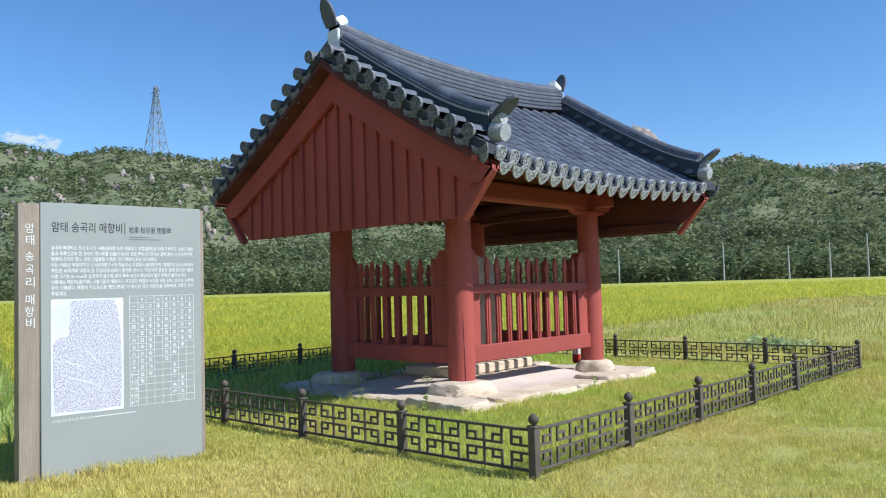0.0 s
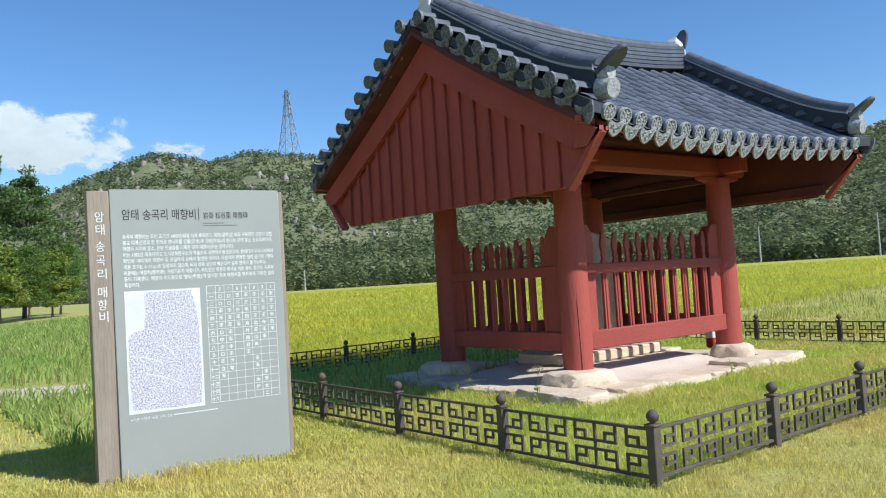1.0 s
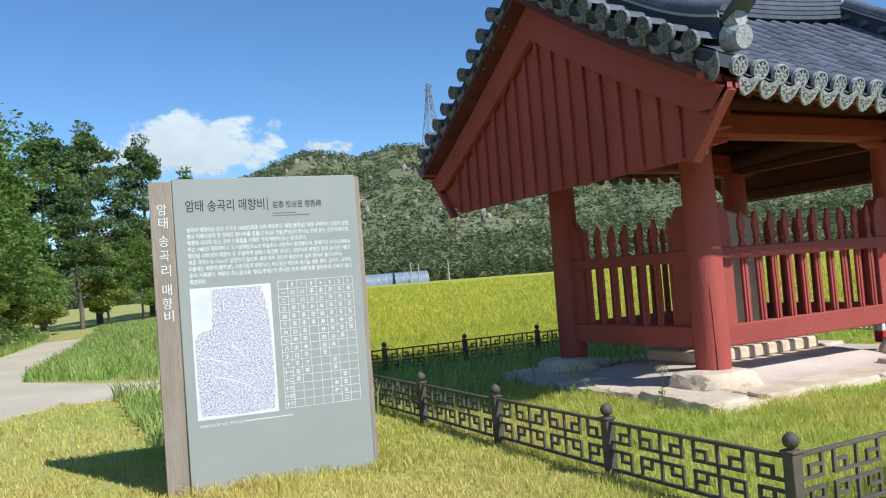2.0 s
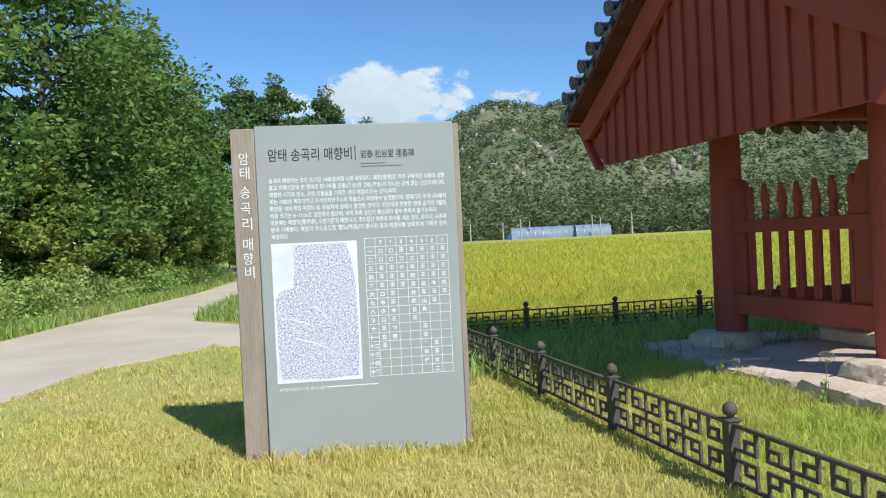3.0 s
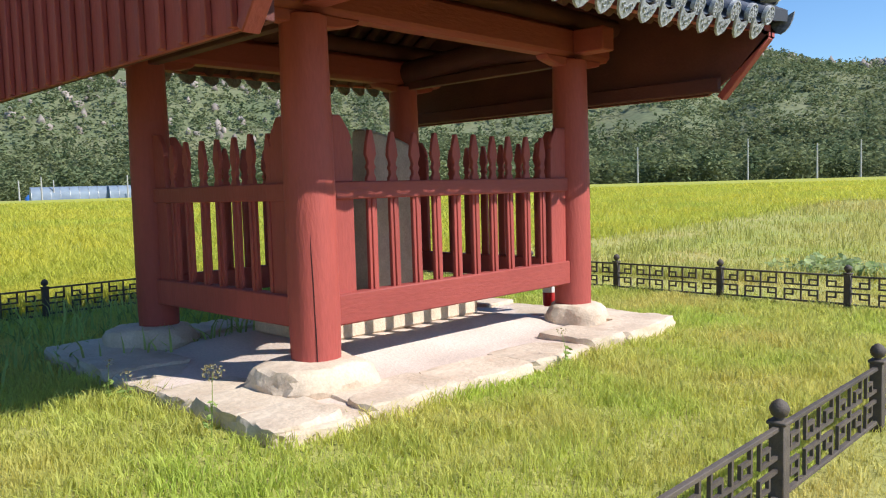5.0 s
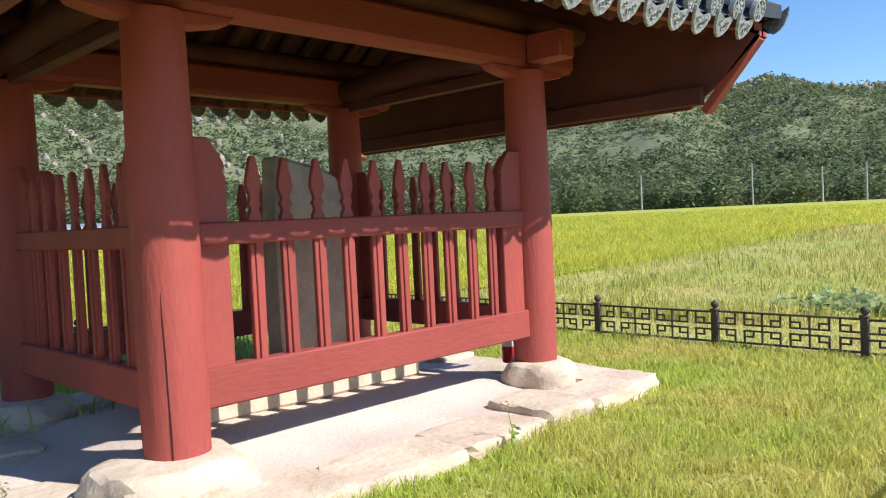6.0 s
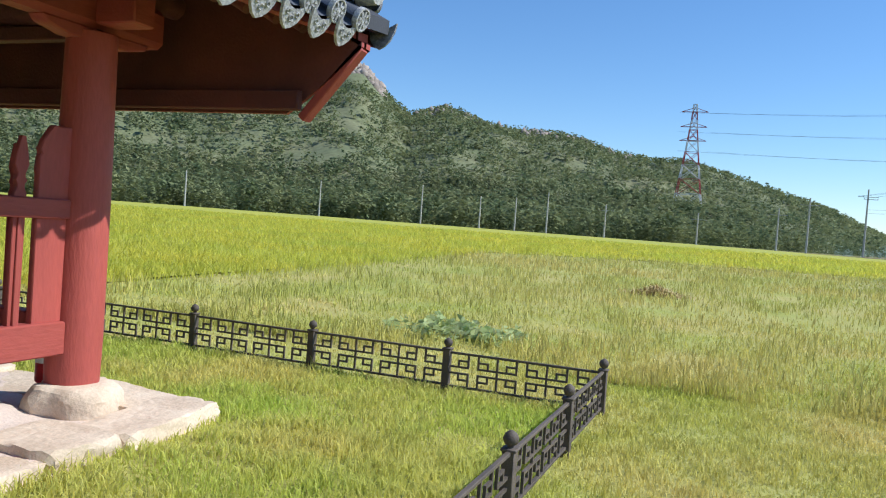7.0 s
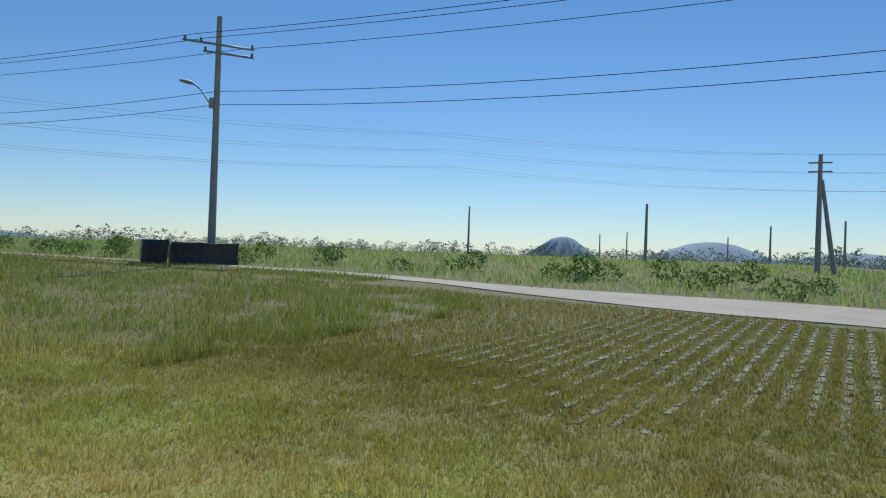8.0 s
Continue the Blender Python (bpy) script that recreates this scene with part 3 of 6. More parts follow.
ridge_len = 2.68
base = []
for k in range(19):
    v = -1 + 2 * k / 18
    base.append(Vector((XC, YC + ridge_len * v, 4.60 + 0.17 * abs(v) ** 2.2)))
ridge_stack(base, 0.30, 6, 0.066, 0.085, "ridge")
for s in (-1, 1):
    e = base[0] if s < 0 else base[-1]
    # upturned finial tongue and white plaster on the end
    m = Matrix.Translation(e + Vector((0, s * 0.03, 0.42))) @ pose(0, 0, 0, -s * 22, 0, 0)
    tongue = [(-0.11, -0.05), (-0.13, 0.12), (-0.11, 0.24), (-0.05, 0.33), (0, 0.35), (0.05, 0.33), (0.11, 0.24), (0.13, 0.12), (0.11, -0.05)]
    pav("ridge_finial", Build().plate(tongue, s * 0.05, m), M_TILE, "dark upturned ridge-end tile", bevel=0.012)
    pl = Build()
    pl.box((XC - 0.125, e.y - 0.03 if s < 0 else e.y - 0.015, e.z - 0.02), (XC + 0.125, e.y + 0.015 if s < 0 else e.y + 0.03, e.z + 0.34))
    pav("plaster_patch", pl, M_PLASTER, "white lime plaster patch", bevel=0.02)
    pav("plaster_patch", Build().tube([e + Vector((0.0, -s * 0.02, 0.40)), e + Vector((0, -s * 0.17, 0.50))], [0.10, 0.085], 12), M_PLASTER, "white lime plaster patch")
    for side in (1, -1):
        pts = []
        for k in range(13):
            u = 0.14 + 2.60 * k / 12
            curl = 0.10 * max(0, (k - 8) / 4) ** 2
            pts.append(roof_at(side, u, YC + (2.74 if s > 0 else -2.58), 0.10 + curl))
        pav("hip_ridge_flank", Build().sweep([p + Vector((0, 0, 0.11)) for p in pts], 0.21, 0.24), M_TILE_DARK, "smooth dark ridge flank")
        pav("hip_ridge_course", Build().sweep([p + Vector((0, 0, 0.275)) for p in pts], 0.25, 0.035), M_TILE)
        for o in (-0.112, 0.112):
            pav("plaster_joint", Build().sweep([p + Vector((0, o, 0.243)) for p in pts], 0.014, 0.026), M_JOINT, "pale mortar line")
        for p, q in zip(pts, pts[1:]):
            pav("hip_ridge_cover", roll_tile(p + Vector((0, 0, 0.29)), q + (q - p) * 0.05 + Vector((0, 0, 0.29)), 0.095, 8), M_TILE)
        e2 = pts[-1]
        d = (pts[-1] - pts[-2]).normalized()
        m = Matrix.Translation(e2 + d * 0.04 + Vector((0, 0, 0.26))) @ pose(0, 0, 0, 0, 0, 90 if side > 0 else -90) @ pose(0, 0, 0, 56, 0, 0)
        tongue = [(-0.10, -0.06), (-0.12, 0.10), (-0.10, 0.24), (-0.05, 0.32), (0, 0.34), (0.05, 0.32), (0.10, 0.24), (0.12, 0.10), (0.10, -0.06)]
        pav("hip_finial", Build().plate(tongue, -0.05, m), M_TILE, "dark upturned hip-end tile", bevel=0.012)
        pl = Build().tube([e2 + d * 0.0 + Vector((0, 0, 0.06)), e2 + d * 0.16 + Vector((0, 0, 0.08))], [0.13, 0.10], 12)
        pl.tube([e2 + d * 0.02 + Vector((0, 0, 0.2)), e2 + d * 0.14 + Vector((0, 0, 0.24))], [0.09, 0.075], 12)
        pav("plaster_patch", pl, M_TILE_END, "grey-white mortar end")

# ---------------------------------------------------------------- railing of pickets between the columns
def picket_outline(w, lo, hi, rail):
    n = w * 0.5
    half = [(n, lo), (n, rail + 0.02), (n * 0.62, rail + 0.05), (n * 0.62, rail + 0.075), (n * 1.0, rail + 0.10), (n * 0.66, rail + 0.125), (n * 0.66, rail + 0.145),
            (n * 1.16, rail + 0.20), (n * 1.0, rail + 0.26), (n * 0.36, hi)]
    return half + [(-x, z) for x, z in reversed(half)]


def railing(name, p, q, pickets, out):
    """Rails from p to q (x, y), pickets at distances along it; out: the side that faces outwards."""
    p, q = Vector((*p, 0)), Vector((*q, 0))
    d = (q - p).normalized()
    length = (q - p).length
    m = Matrix(((*d, 0), (*Vector(out).normalized(), 0), (0, 0, 1, 0), (0, 0, 0, 1))).transposed()
    m.translation = p
    b = Build().box((0.10, -0.06, 0.50), (length - 0.10, 0.055, 0.735), m)
    lower = pav(name, b, M_RED_H if abs(d.y) > 0.5 else M_RED, "red lower rail of the picket screen", bevel=0.012)
    part("top_rail", Build().box((0.10, -0.045, 1.435), (length - 0.10, 0.045, 1.57), m), M_RED_H if abs(d.y) > 0.5 else M_RED, lower, bevel=0.01)
    shape = Build().plate(picket_outline(0.092, 0.60, 1.955, 1.57), 0.036)
    shape.plate([(-0.016, 0.70), (0.016, 0.70), (0.016, 1.45), (-0.016, 1.45)], 0.05)
    mesh = shape.mesh("picket", M_RED, 0.005)
    for a in pickets:
        part("picket", mesh, parent=lower, m=m @ pose(a, -0.018, random.uniform(-0.008, 0.008), 0, random.uniform(-0.5, 0.5), 0))
    for a, w, sgn in ((0.17, 0.20, 1), (length - 0.17, 0.20, -1)):
        x0, x1 = (a - 0.10, a + 0.20) if sgn > 0 else (a - 0.25, a + 0.10)
        far, near = (x1, x0) if sgn > 0 else (x0, x1)
        e = sgn
        line = [(near, 0.50), (far, 0.50), (far, 1.84), (far - e * 0.02, 1.86), (far + e * 0.0, 1.89), (far - e * 0.03, 1.96), (far - e * 0.10, 2.06), (near, 2.06)]
        part("end_board", Build().plate(line, 0.05, m @ pose(0, -0.03, 0)), M_RED, lower, bevel=0.008)


railing("screen_east", (XE + 0.03, Y1), (XE + 0.03, Y2), [0.55 + 0.2415 * k for k in range(10)], (1, 0, 0))
railing("screen_west", (XW - 0.03, Y1), (XW - 0.03, Y2), [0.55 + 0.2415 * k for k in range(10)], (-1, 0, 0))
railing("screen_south", (XW, Y1 - 0.03), (XE, Y1 - 0.03), [0.50 + 0.254 * k for k in range(7)], (0, -1, 0))
railing("screen_north", (XW, Y2 + 0.03), (XE, Y2 + 0.03), [0.50 + 0.254 * k for k in range(7)], (0, 1, 0))

# ---------------------------------------------------------------- stone base
def rock(name, center, size, seed, flat_top=True, cuts=3, square=11.0, rough=1.0):
    """An uneven boulder or edge stone."""
    rnd = random.Random(seed)
    bm = bmesh.new()
    bmesh.ops.create_icosphere(bm, subdivisions=cuts, radius=1)
    o = Vector((rnd.uniform(0, 50), rnd.uniform(0, 50), rnd.uniform(0, 50)))
    for v in bm.verts:
        d = v.co.normalized()
        k = square
        r = (abs(d.x) ** k + abs(d.y) ** k + abs(d.z) ** k) ** (-1 / k)
        r *= 1 + rough * (0.20 * noise.noise(d * 1.3 + o) + 0.13 * noise.noise(d * 2.8 + o) + 0.06 * noise.noise(d * 7 + o) + 0.03 * noise.noise(d * 16 + o))
        v.co = Vector((d.x * r * size[0] / 2, d.y * r * size[1] / 2, d.z * r * size[2] / 2))
        if flat_top and v.co.z > size[2] * 0.42:
            v.co.z = size[2] * 0.42 + (v.co.z - size[2] * 0.42) * 0.2
    me = bpy.data.meshes.new(name)
    bm.to_mesh(me)
    bm.free()
    me.materials.append(M_STONE)
    me.polygons.foreach_set("use_smooth", [True] * len(me.polygons))
    me.set_sharp_from_angle(angle=radians(24))
    return me


PX0, PX1, PY0, PY1 = -10.02, -6.22, 7.55, 12.30
platform = thing("stone_platform", "low platform of pale rough stones with pinkish mortar floor", "platform", pose((PX0 + PX1) / 2, (PY0 + PY1) / 2, 0))
F_OFF = Matrix.Translation((-(PX0 + PX1) / 2, -(PY0 + PY1) / 2, 0))
slab = Build()
nx, ny = 30, 36
for i in range(nx + 1):
    for j in range(ny + 1):
        x, y = PX0 + 0.05 + (PX1 - PX0 - 0.10) * i / nx, PY0 + 0.05 + (PY1 - PY0 - 0.10) * j / ny
        edge = min(x - PX0, PX1 - x, y - PY0, PY1 - y)
        slab.v.append((x, y, 0.085 + 0.135 * min(1, max(0, edge - 0.75) / 0.5) + 0.012 * noise.noise(Vector((x * 2.3, y * 2.3, 0)))))
slab.f = [(i * (ny + 1) + j, (i + 1) * (ny + 1) + j, (i + 1) * (ny + 1) + j + 1, i * (ny + 1) + j + 1) for i in range(nx) for j in range(ny)]
slab.box((PX0 + 0.05, PY0 + 0.05, -0.1), (PX1 - 0.05, PY1 - 0.05, 0.06))
part("mortar_floor", slab, M_SLAB, platform, "pinkish mortar floor", m=F_OFF)
k = 0
rnd = random.Random(5)
for side in range(4):
    a, b = ((PX0, PX1), (PY0, PY1), (PX0, PX1), (PY0, PY1))[side]
    t = a
    while t < b - 0.2:
        w = min(rnd.uniform(0.45, 1.0), b - t)
        if b - t - w < 0.3:
            w = b - t
        c = t + w / 2
        dep = rnd.uniform(0.48, 0.72)
        h = rnd.uniform(0.30, 0.36)
        x, y = ((c, PY0 + dep / 2 - 0.06), (PX1 - dep / 2 + 0.06, c), (c, PY1 - dep / 2 + 0.06), (PX0 + dep / 2 - 0.06, c))[side]
        size = (w * 1.03, dep, h) if side % 2 == 0 else (dep, w * 1.03, h)
        part("edge_stone", rock("edge_stone", None, size, 100 + k, cuts=4, rough=0.5), parent=platform, m=F_OFF @ pose(x, y, -0.030 + rnd.uniform(-0.02, 0.015), rnd.uniform(-2, 2), rnd.uniform(-2, 2), rnd.uniform(-5, 5)))
        t += w
        k += 1
for i, (x, y, sx, sy) in enumerate(((XE + 0.05, Y1 - 0.06, 0.74, 0.86), (XE + 0.03, Y2, 0.60, 0.58), (XW, Y1 - 0.10, 0.80, 0.62), (XW, Y2, 0.60, 0.60))):
    ob = tagged(new("base_stone", rock("base_stone", None, (sx, sy, 0.52), 40 + i, cuts=4, square=3.4, rough=0.6)), "rough pale boulder under a pavilion column", "stone", "column base stones")
    ob.matrix_basis = pose(x, y, 0.060, 0, 0, 23 * i)

# the old stele and its plinth
stele = thing("stone_stele", "upright weathered grey stone slab with rounded shoulder", "stele", pose(-8.20, 10.18, 0.22))
line = [(-0.34, 0.10), (0.36, 0.10), (0.37, 1.20), (0.34, 1.60), (0.26, 1.72), (0.10, 1.78), (-0.10, 1.82), (-0.32, 1.87), (-0.345, 1.2)]
part("slab", Build().plate(line, 0.24, pose(0.12, 0, 0, 0, 0, 90)), M_STELE, stele, bevel=0.03)
part("plinth", Build().box((-0.45, -1.28, 0.0), (0.55, 0.72, 0.15)), M_STONE, stele, "pale granite plinth", bevel=0.02)

# fire extinguisher by the rear column
ext = thing("fire_extinguisher", "small red fire extinguisher with white label beside a column", "extinguisher", pose(-7.42, 11.80, 0.2))
part("cylinder", Build().lathe([(0.06, 0.0), (0.07, 0.015), (0.07, 0.33), (0.055, 0.38), (0.022, 0.41), (0.022, 0.44)], 20), material("red_lacquer", (0.55, 0.03, 0.03), rough=0.3), ext)
part("paper_label", Build().lathe([(0.0708, 0.15), (0.0712, 0.155), (0.0712, 0.245), (0.0708, 0.25)], 20), M_WHITE, ext, "white paper band")
part("valve", Build().box((-0.02, -0.06, 0.44), (0.02, 0.05, 0.47)), M_BLACK, ext, "black valve lever", bevel=0.005)

# ---------------------------------------------------------------- low iron fence
FX0, FX1, FY0, FY1, BAY = -12.73, -3.73, 5.51, 14.48, 1.5
fence = thing("iron_fence", "low dark cast-iron fence with square fret panels round the lawn", "fence", pose((FX0 + FX1) / 2, (FY0 + FY1) / 2, 0))
I_OFF = Matrix.Translation((-(FX0 + FX1) / 2, -(FY0 + FY1) / 2, 0))
post_mesh = Build().box((-0.036, -0.036, -0.15), (0.036, 0.036, 0.40)).box((-0.045, -0.045, 0.40), (0.045, 0.045, 0.418)).mesh("post", M_IRON, 0.005)
knob_mesh = Build().lathe([(0.020, 0.416), (0.018, 0.428), (0.034, 0.438), (0.043, 0.458), (0.044, 0.472), (0.034, 0.494), (0.016, 0.508), (0.004, 0.514)], 16).mesh("knob", M_IRON, 0)
rail_mesh = Build().box((0.036, -0.014, 0.372), (1.464, 0.014, 0.394)).mesh("top_rail", M_IRON, 0.003)
low_mesh = Build().box((0.036, -0.014, 0.05), (1.464, 0.014, 0.072)).mesh("bottom_rail", M_IRON, 0.003)


def cast_panel(bars, d):
    """One cast body out of flat bars (x0, z0, x1, z1): the filled cells of their common grid, d thick."""
    xs, zs = sorted({round(k, 5) for q in bars for k in (q[0], q[2])}), sorted({round(k, 5) for q in bars for k in (q[1], q[3])})
    solid = {(i, j) for i in range(len(xs) - 1) for j in range(len(zs) - 1)
             if any(q[0] < (xs[i] + xs[i + 1]) / 2 < q[2] and q[1] < (zs[j] + zs[j + 1]) / 2 < q[3] for q in bars)}
    out, seat = Build(), {}

    def corner(i, j, k):
        if (i, j, k) not in seat:
            seat[i, j, k] = len(out.v)
            out.v.append((xs[i], d * (k - 0.5), zs[j]))
        return seat[i, j, k]

    for i, j in sorted(solid):
        ring = ((i, j), (i + 1, j), (i + 1, j + 1), (i, j + 1))
        out.f += [tuple(corner(*p, 0) for p in ring), tuple(corner(*p, 1) for p in reversed(ring))]
        for n, (di, dj) in enumerate(((0, -1), (1, 0), (0, 1), (-1, 0))):
            if (i + di, j + dj) not in solid:
                p, q = ring[n], ring[(n + 1) % 4]
                out.f.append((corner(*q, 0), corner(*p, 0), corner(*p, 1), corner(*q, 1)))
    return out


Z0, Z1, ZM, BW = 0.068, 0.376, 0.222, 0.0095
bars = []


def bar(x0, z0, x1, z1):
    bars.append((min(x0, x1) - BW, min(z0, z1) - BW, max(x0, x1) + BW, max(z0, z1) + BW))


for cell in range(3):
    a = 0.036 + 0.476 * cell
    c = a + 0.238
    if cell:
        bar(a, Z0, a, Z1)
    # an open cross between four corner squares, tied to rails and neighbours
    for e in (-1, 1):
        for g in (-1, 1):
            v, h, s, t = c + g * 0.050, ZM + e * 0.031, c + g * 0.146, ZM + e * 0.092
            bar(v, h, v, Z1 if e > 0 else Z0)
            bar(v, h, c + g * 0.238, h)
            bar(s, h, s, t)
            bar(v, t, s, t)
lattice_mesh = cast_panel(bars, 0.017).mesh("fret_panel", M_IRON, 0)
for (x, y), ang in (((FX0, FY0), 0), ((FX1, FY0), 90), ((FX1, FY1), 180), ((FX0, FY1), 270)):
    for i in range(6):
        m = I_OFF @ pose(x, y, 0, 0, 0, ang) @ pose(BAY * i, 0, random.uniform(-0.008, 0.008), random.uniform(-0.6, 0.6), random.uniform(-0.25, 0.25), 0)
        p = part("post", post_mesh, parent=fence, m=m)
        part("knob", knob_mesh, parent=p, label="round ball knob")
        f = part("fret_panel", lattice_mesh, parent=fence, m=m)
        part("top_rail", rail_mesh, parent=f)
        part("bottom_rail", low_mesh, parent=f)

# ---------------------------------------------------------------- information board
board = thing("information_board", "upright grey information board with wooden side and printed text", "sign", pose(-6.97, 2.81, 0, 0, 0, 83.2))
part("side_post", Build().box((0.0, 0.0, -0.1), (0.163, 0.15, 2.345)), M_SIGNWOOD, board, "grey-brown wooden side post", bevel=0.006)
panel = part("panel", Build().box((0.167, -0.008, -0.1), (1.572, 0.12, 2.36)), M_SIGN, board, "light grey printed panel", bevel=0.006)
part("edge_strip", Build().box((1.574, 0.02, -0.1), (1.615, 0.15, 2.35)), M_SIGNWOOD, board, "brown wooden edge strip", bevel=0.005)


M_GREYINK = material("grey_print", (0.16, 0.16, 0.16), rough=0.5, bump=0, grain_mix=0.02)


def words(name, body, x, z, size, mat, parent, width=None, y=-0.0095, align="LEFT", spacing=1.0, bold=0.0):
    """Flat lettering with the built-in font, its left foot at x, z on the board's face."""
    cu = bpy.data.curves.new(name, "FONT")
    cu.body, cu.size, cu.align_x, cu.space_line = body, size, align, spacing
    cu.offset = bold
    tmp = new(name, cu)
    me = bpy.data.meshes.new_from_object(tmp)
    xs = [v.co.x for v in me.vertices] or [0]
    span = max(xs) - min(xs)
    bpy.data.objects.remove(tmp)
    me.materials.clear()
    me.materials.append(mat)
    me.name = name
    k = width / span if width and span else 1
    ob = part(name, me, parent=parent, m=pose(x, y, z, 90, 0, 0) @ Matrix.Diagonal((k, 1, 1, 1)))
    return ob


words("title_text", "암태 송곡리 매향비", 0.25, 2.115, 0.098, M_BLACK, panel, 0.585, bold=0.0004)
part("title_rule", Build().box((0.862, -0.0105, 2.10), (0.867, -0.009, 2.205)), M_BLACK, panel)
words("subtitle_text", "岩泰 松谷里 埋香碑", 0.90, 2.118, 0.062, M_BLACK, panel, 0.385)
for i, w in enumerate((0.18, 0.29)):
    part("small_print_bar", Build().box((0.90, -0.0105, 2.073 - 0.020 * i), (0.90 + w, -0.009, 2.077 - 0.020 * i)), M_GREYINK, panel)
lines = ["송곡리 매향비는 조선 초기인 1405년(태종 5)에 세워졌다. 매향(埋香)은 미래 구복적인 성향이 강한",
         "불교 미륵신앙의 한 형태로 향나무를 민물(淡水)과 갯물(海水)이 만나는 곳에 묻는 신앙의례이며,",
         "매향의 시기와 장소, 관련 인물들을 기록한 것이 매향비(또는 암각)이다.",
         "비는 1982년 목포대학교 도서문화연구소의 학술조사 과정에서 발견됐으며, 현재까지 우리나라에서",
         "확인된 10여개의 매향비 중 유일하게 섬에서 발견된 것이다. 자연석의 편평한 면에 음각된 7행의",
         "비문 크기는 6~11cm로 일정하지 않으며, 비의 좌측 상단이 훼손되어 일부 판독이 불가능하다.",
         "비문에는 매향처(埋香處), 사방기준지 매향시기, 주도집단 매향과 비석을 세운 경위, 참여자, 시주자",
         "등이 기록됐다. 매향의 주도층으로 '향도(香徒)'가 명시된 점과 매향처를 명확하게 기록한 점이",
         "특징이다."]
for i, (text, w) in enumerate(zip(lines, (1.245, 1.245, 0.9, 1.245, 1.245, 1.18, 1.245, 1.245, 0.12))):
    words("body_text", text, 0.25, 1.957 - 0.0492 * i, 0.040, M_WHITE, panel, w, bold=0.0007)
for ch, z in zip("암태송곡리매향비", (2.10, 2.0, 1.865, 1.755, 1.645, 1.50, 1.40, 1.305)):
    words("side_text", ch, 0.048, z, 0.094, M_WHITE, panel, 0.066, -0.003, bold=0.0)

# rubbing: a white sheet with a worn purple-grey print
m_rub = bpy.data.materials.new("ink_rubbing_print")
m_rub.use_nodes = True
n, l = m_rub.node_tree.nodes, m_rub.node_tree.links
tc, n1, n2, cr, mxr = n.new("ShaderNodeTexCoord"), n.new("ShaderNodeTexNoise"), n.new("ShaderNodeTexVoronoi"), n.new("ShaderNodeMath"), n.new("ShaderNodeMix")
n1.inputs["Scale"].default_value, n1.inputs["Detail"].default_value, n1.inputs["Roughness"].default_value = 82, 8, 0.8
n2.inputs["Scale"].default_value = 70
l.new(tc.outputs["Object"], n1.inputs["Vector"])
l.new(tc.outputs["Object"], n2.inputs["Vector"])
cr.operation = "MULTIPLY_ADD"
cr.inputs[1].default_value, cr.inputs[2].default_value = 5.6, -2.25
l.new(n1.outputs["Fac"], cr.inputs[0])
cr.use_clamp = True
mxr.data_type = "RGBA"
mxr.inputs["A"].default_value, mxr.inputs["B"].default_value = (0.16, 0.14, 0.23, 1), (0.80, 0.78, 0.83, 1)
l.new(cr.outputs[0], mxr.inputs["Factor"])
l.new(mxr.outputs["Result"], n["Principled BSDF"].inputs["Base Color"])
n["Principled BSDF"].inputs["Roughness"].default_value = 0.5
photo = part("rubbing_sheet", Build().box((0.246, -0.0105, 0.543), (0.844, -0.0085, 1.53)), material("white_paper", (0.78, 0.78, 0.83), rough=0.5, bump=0, grain_mix=0.03), panel, "white sheet with an ink rubbing")
rub_line = [(0.40, 1.515), (0.77, 1.515), (0.80, 1.40), (0.825, 1.2), (0.83, 0.75), (0.815, 0.57), (0.60, 0.56), (0.28, 0.57), (0.262, 0.8), (0.262, 1.15), (0.30, 1.20), (0.385, 1.21), (0.40, 1.35)]
part("rubbing", Build().plate(rub_line, -0.001, pose(0, -0.0105, 0)), m_rub, panel, "purple-grey ink rubbing", smooth=0)
for pts in (((0.28, 1.01), (0.45, 0.97), (0.52, 0.93)), ((0.52, 1.08), (0.58, 1.03), (0.62, 0.98)), ((0.38, 0.86), (0.52, 0.82), (0.64, 0.76), (0.68, 0.72)), ((0.66, 1.45), (0.66, 1.36))):
    b = Build()
    for (xa, za), (xb, zb) in zip(pts, pts[1:]):
        b.beam((xa, -0.0118, za), (xb, -0.0118, zb), 0.0008, 0.007, (0, 0, 1))
    part("pale_scratch", b, M_WHITE, panel)
# table of the inscription
TX0, TX1, TZ0, TZ1 = 0.90, 1.495, 0.555, 1.54
cw, ch_ = (TX1 - TX0) / 8, (TZ1 - TZ0) / 16
rules = [(TX0 + cw * i - 0.002, TZ0, TX0 + cw * i + 0.002, TZ1) for i in range(9)] + [(TX0 - 0.002, TZ0 + ch_ * j - 0.002, TX1 + 0.002, TZ0 + ch_ * j + 0.002) for j in range(17)]
part("table_rules", cast_panel(rules, 0.0012), M_WHITE, panel, "thin white table rules", m=pose(0, -0.0096, 0), smooth=0)
head = ["", "7", "6", "5", "4", "3", "2", "1"]
first = ["一", "二", "三", "四", "五", "六", "七", "八", "九", "十", "十一", "十二", "十三", "十四", "十五"]
cells = ["□□#####", "□□万三###", "##仏年###", "###四###", "(#)##月北今巳", "□# 廾###", "(中)# 四山#", "少令 日永", "□# #", "#如  #", "立可  #", "#   主#", "    永#", "    伊女", "     二"]
ink = Build()
grid = [head] + [[first[r]] + list(cells[r].replace("(#)", "#").replace("(中)", "中").ljust(7)) for r in range(15)]
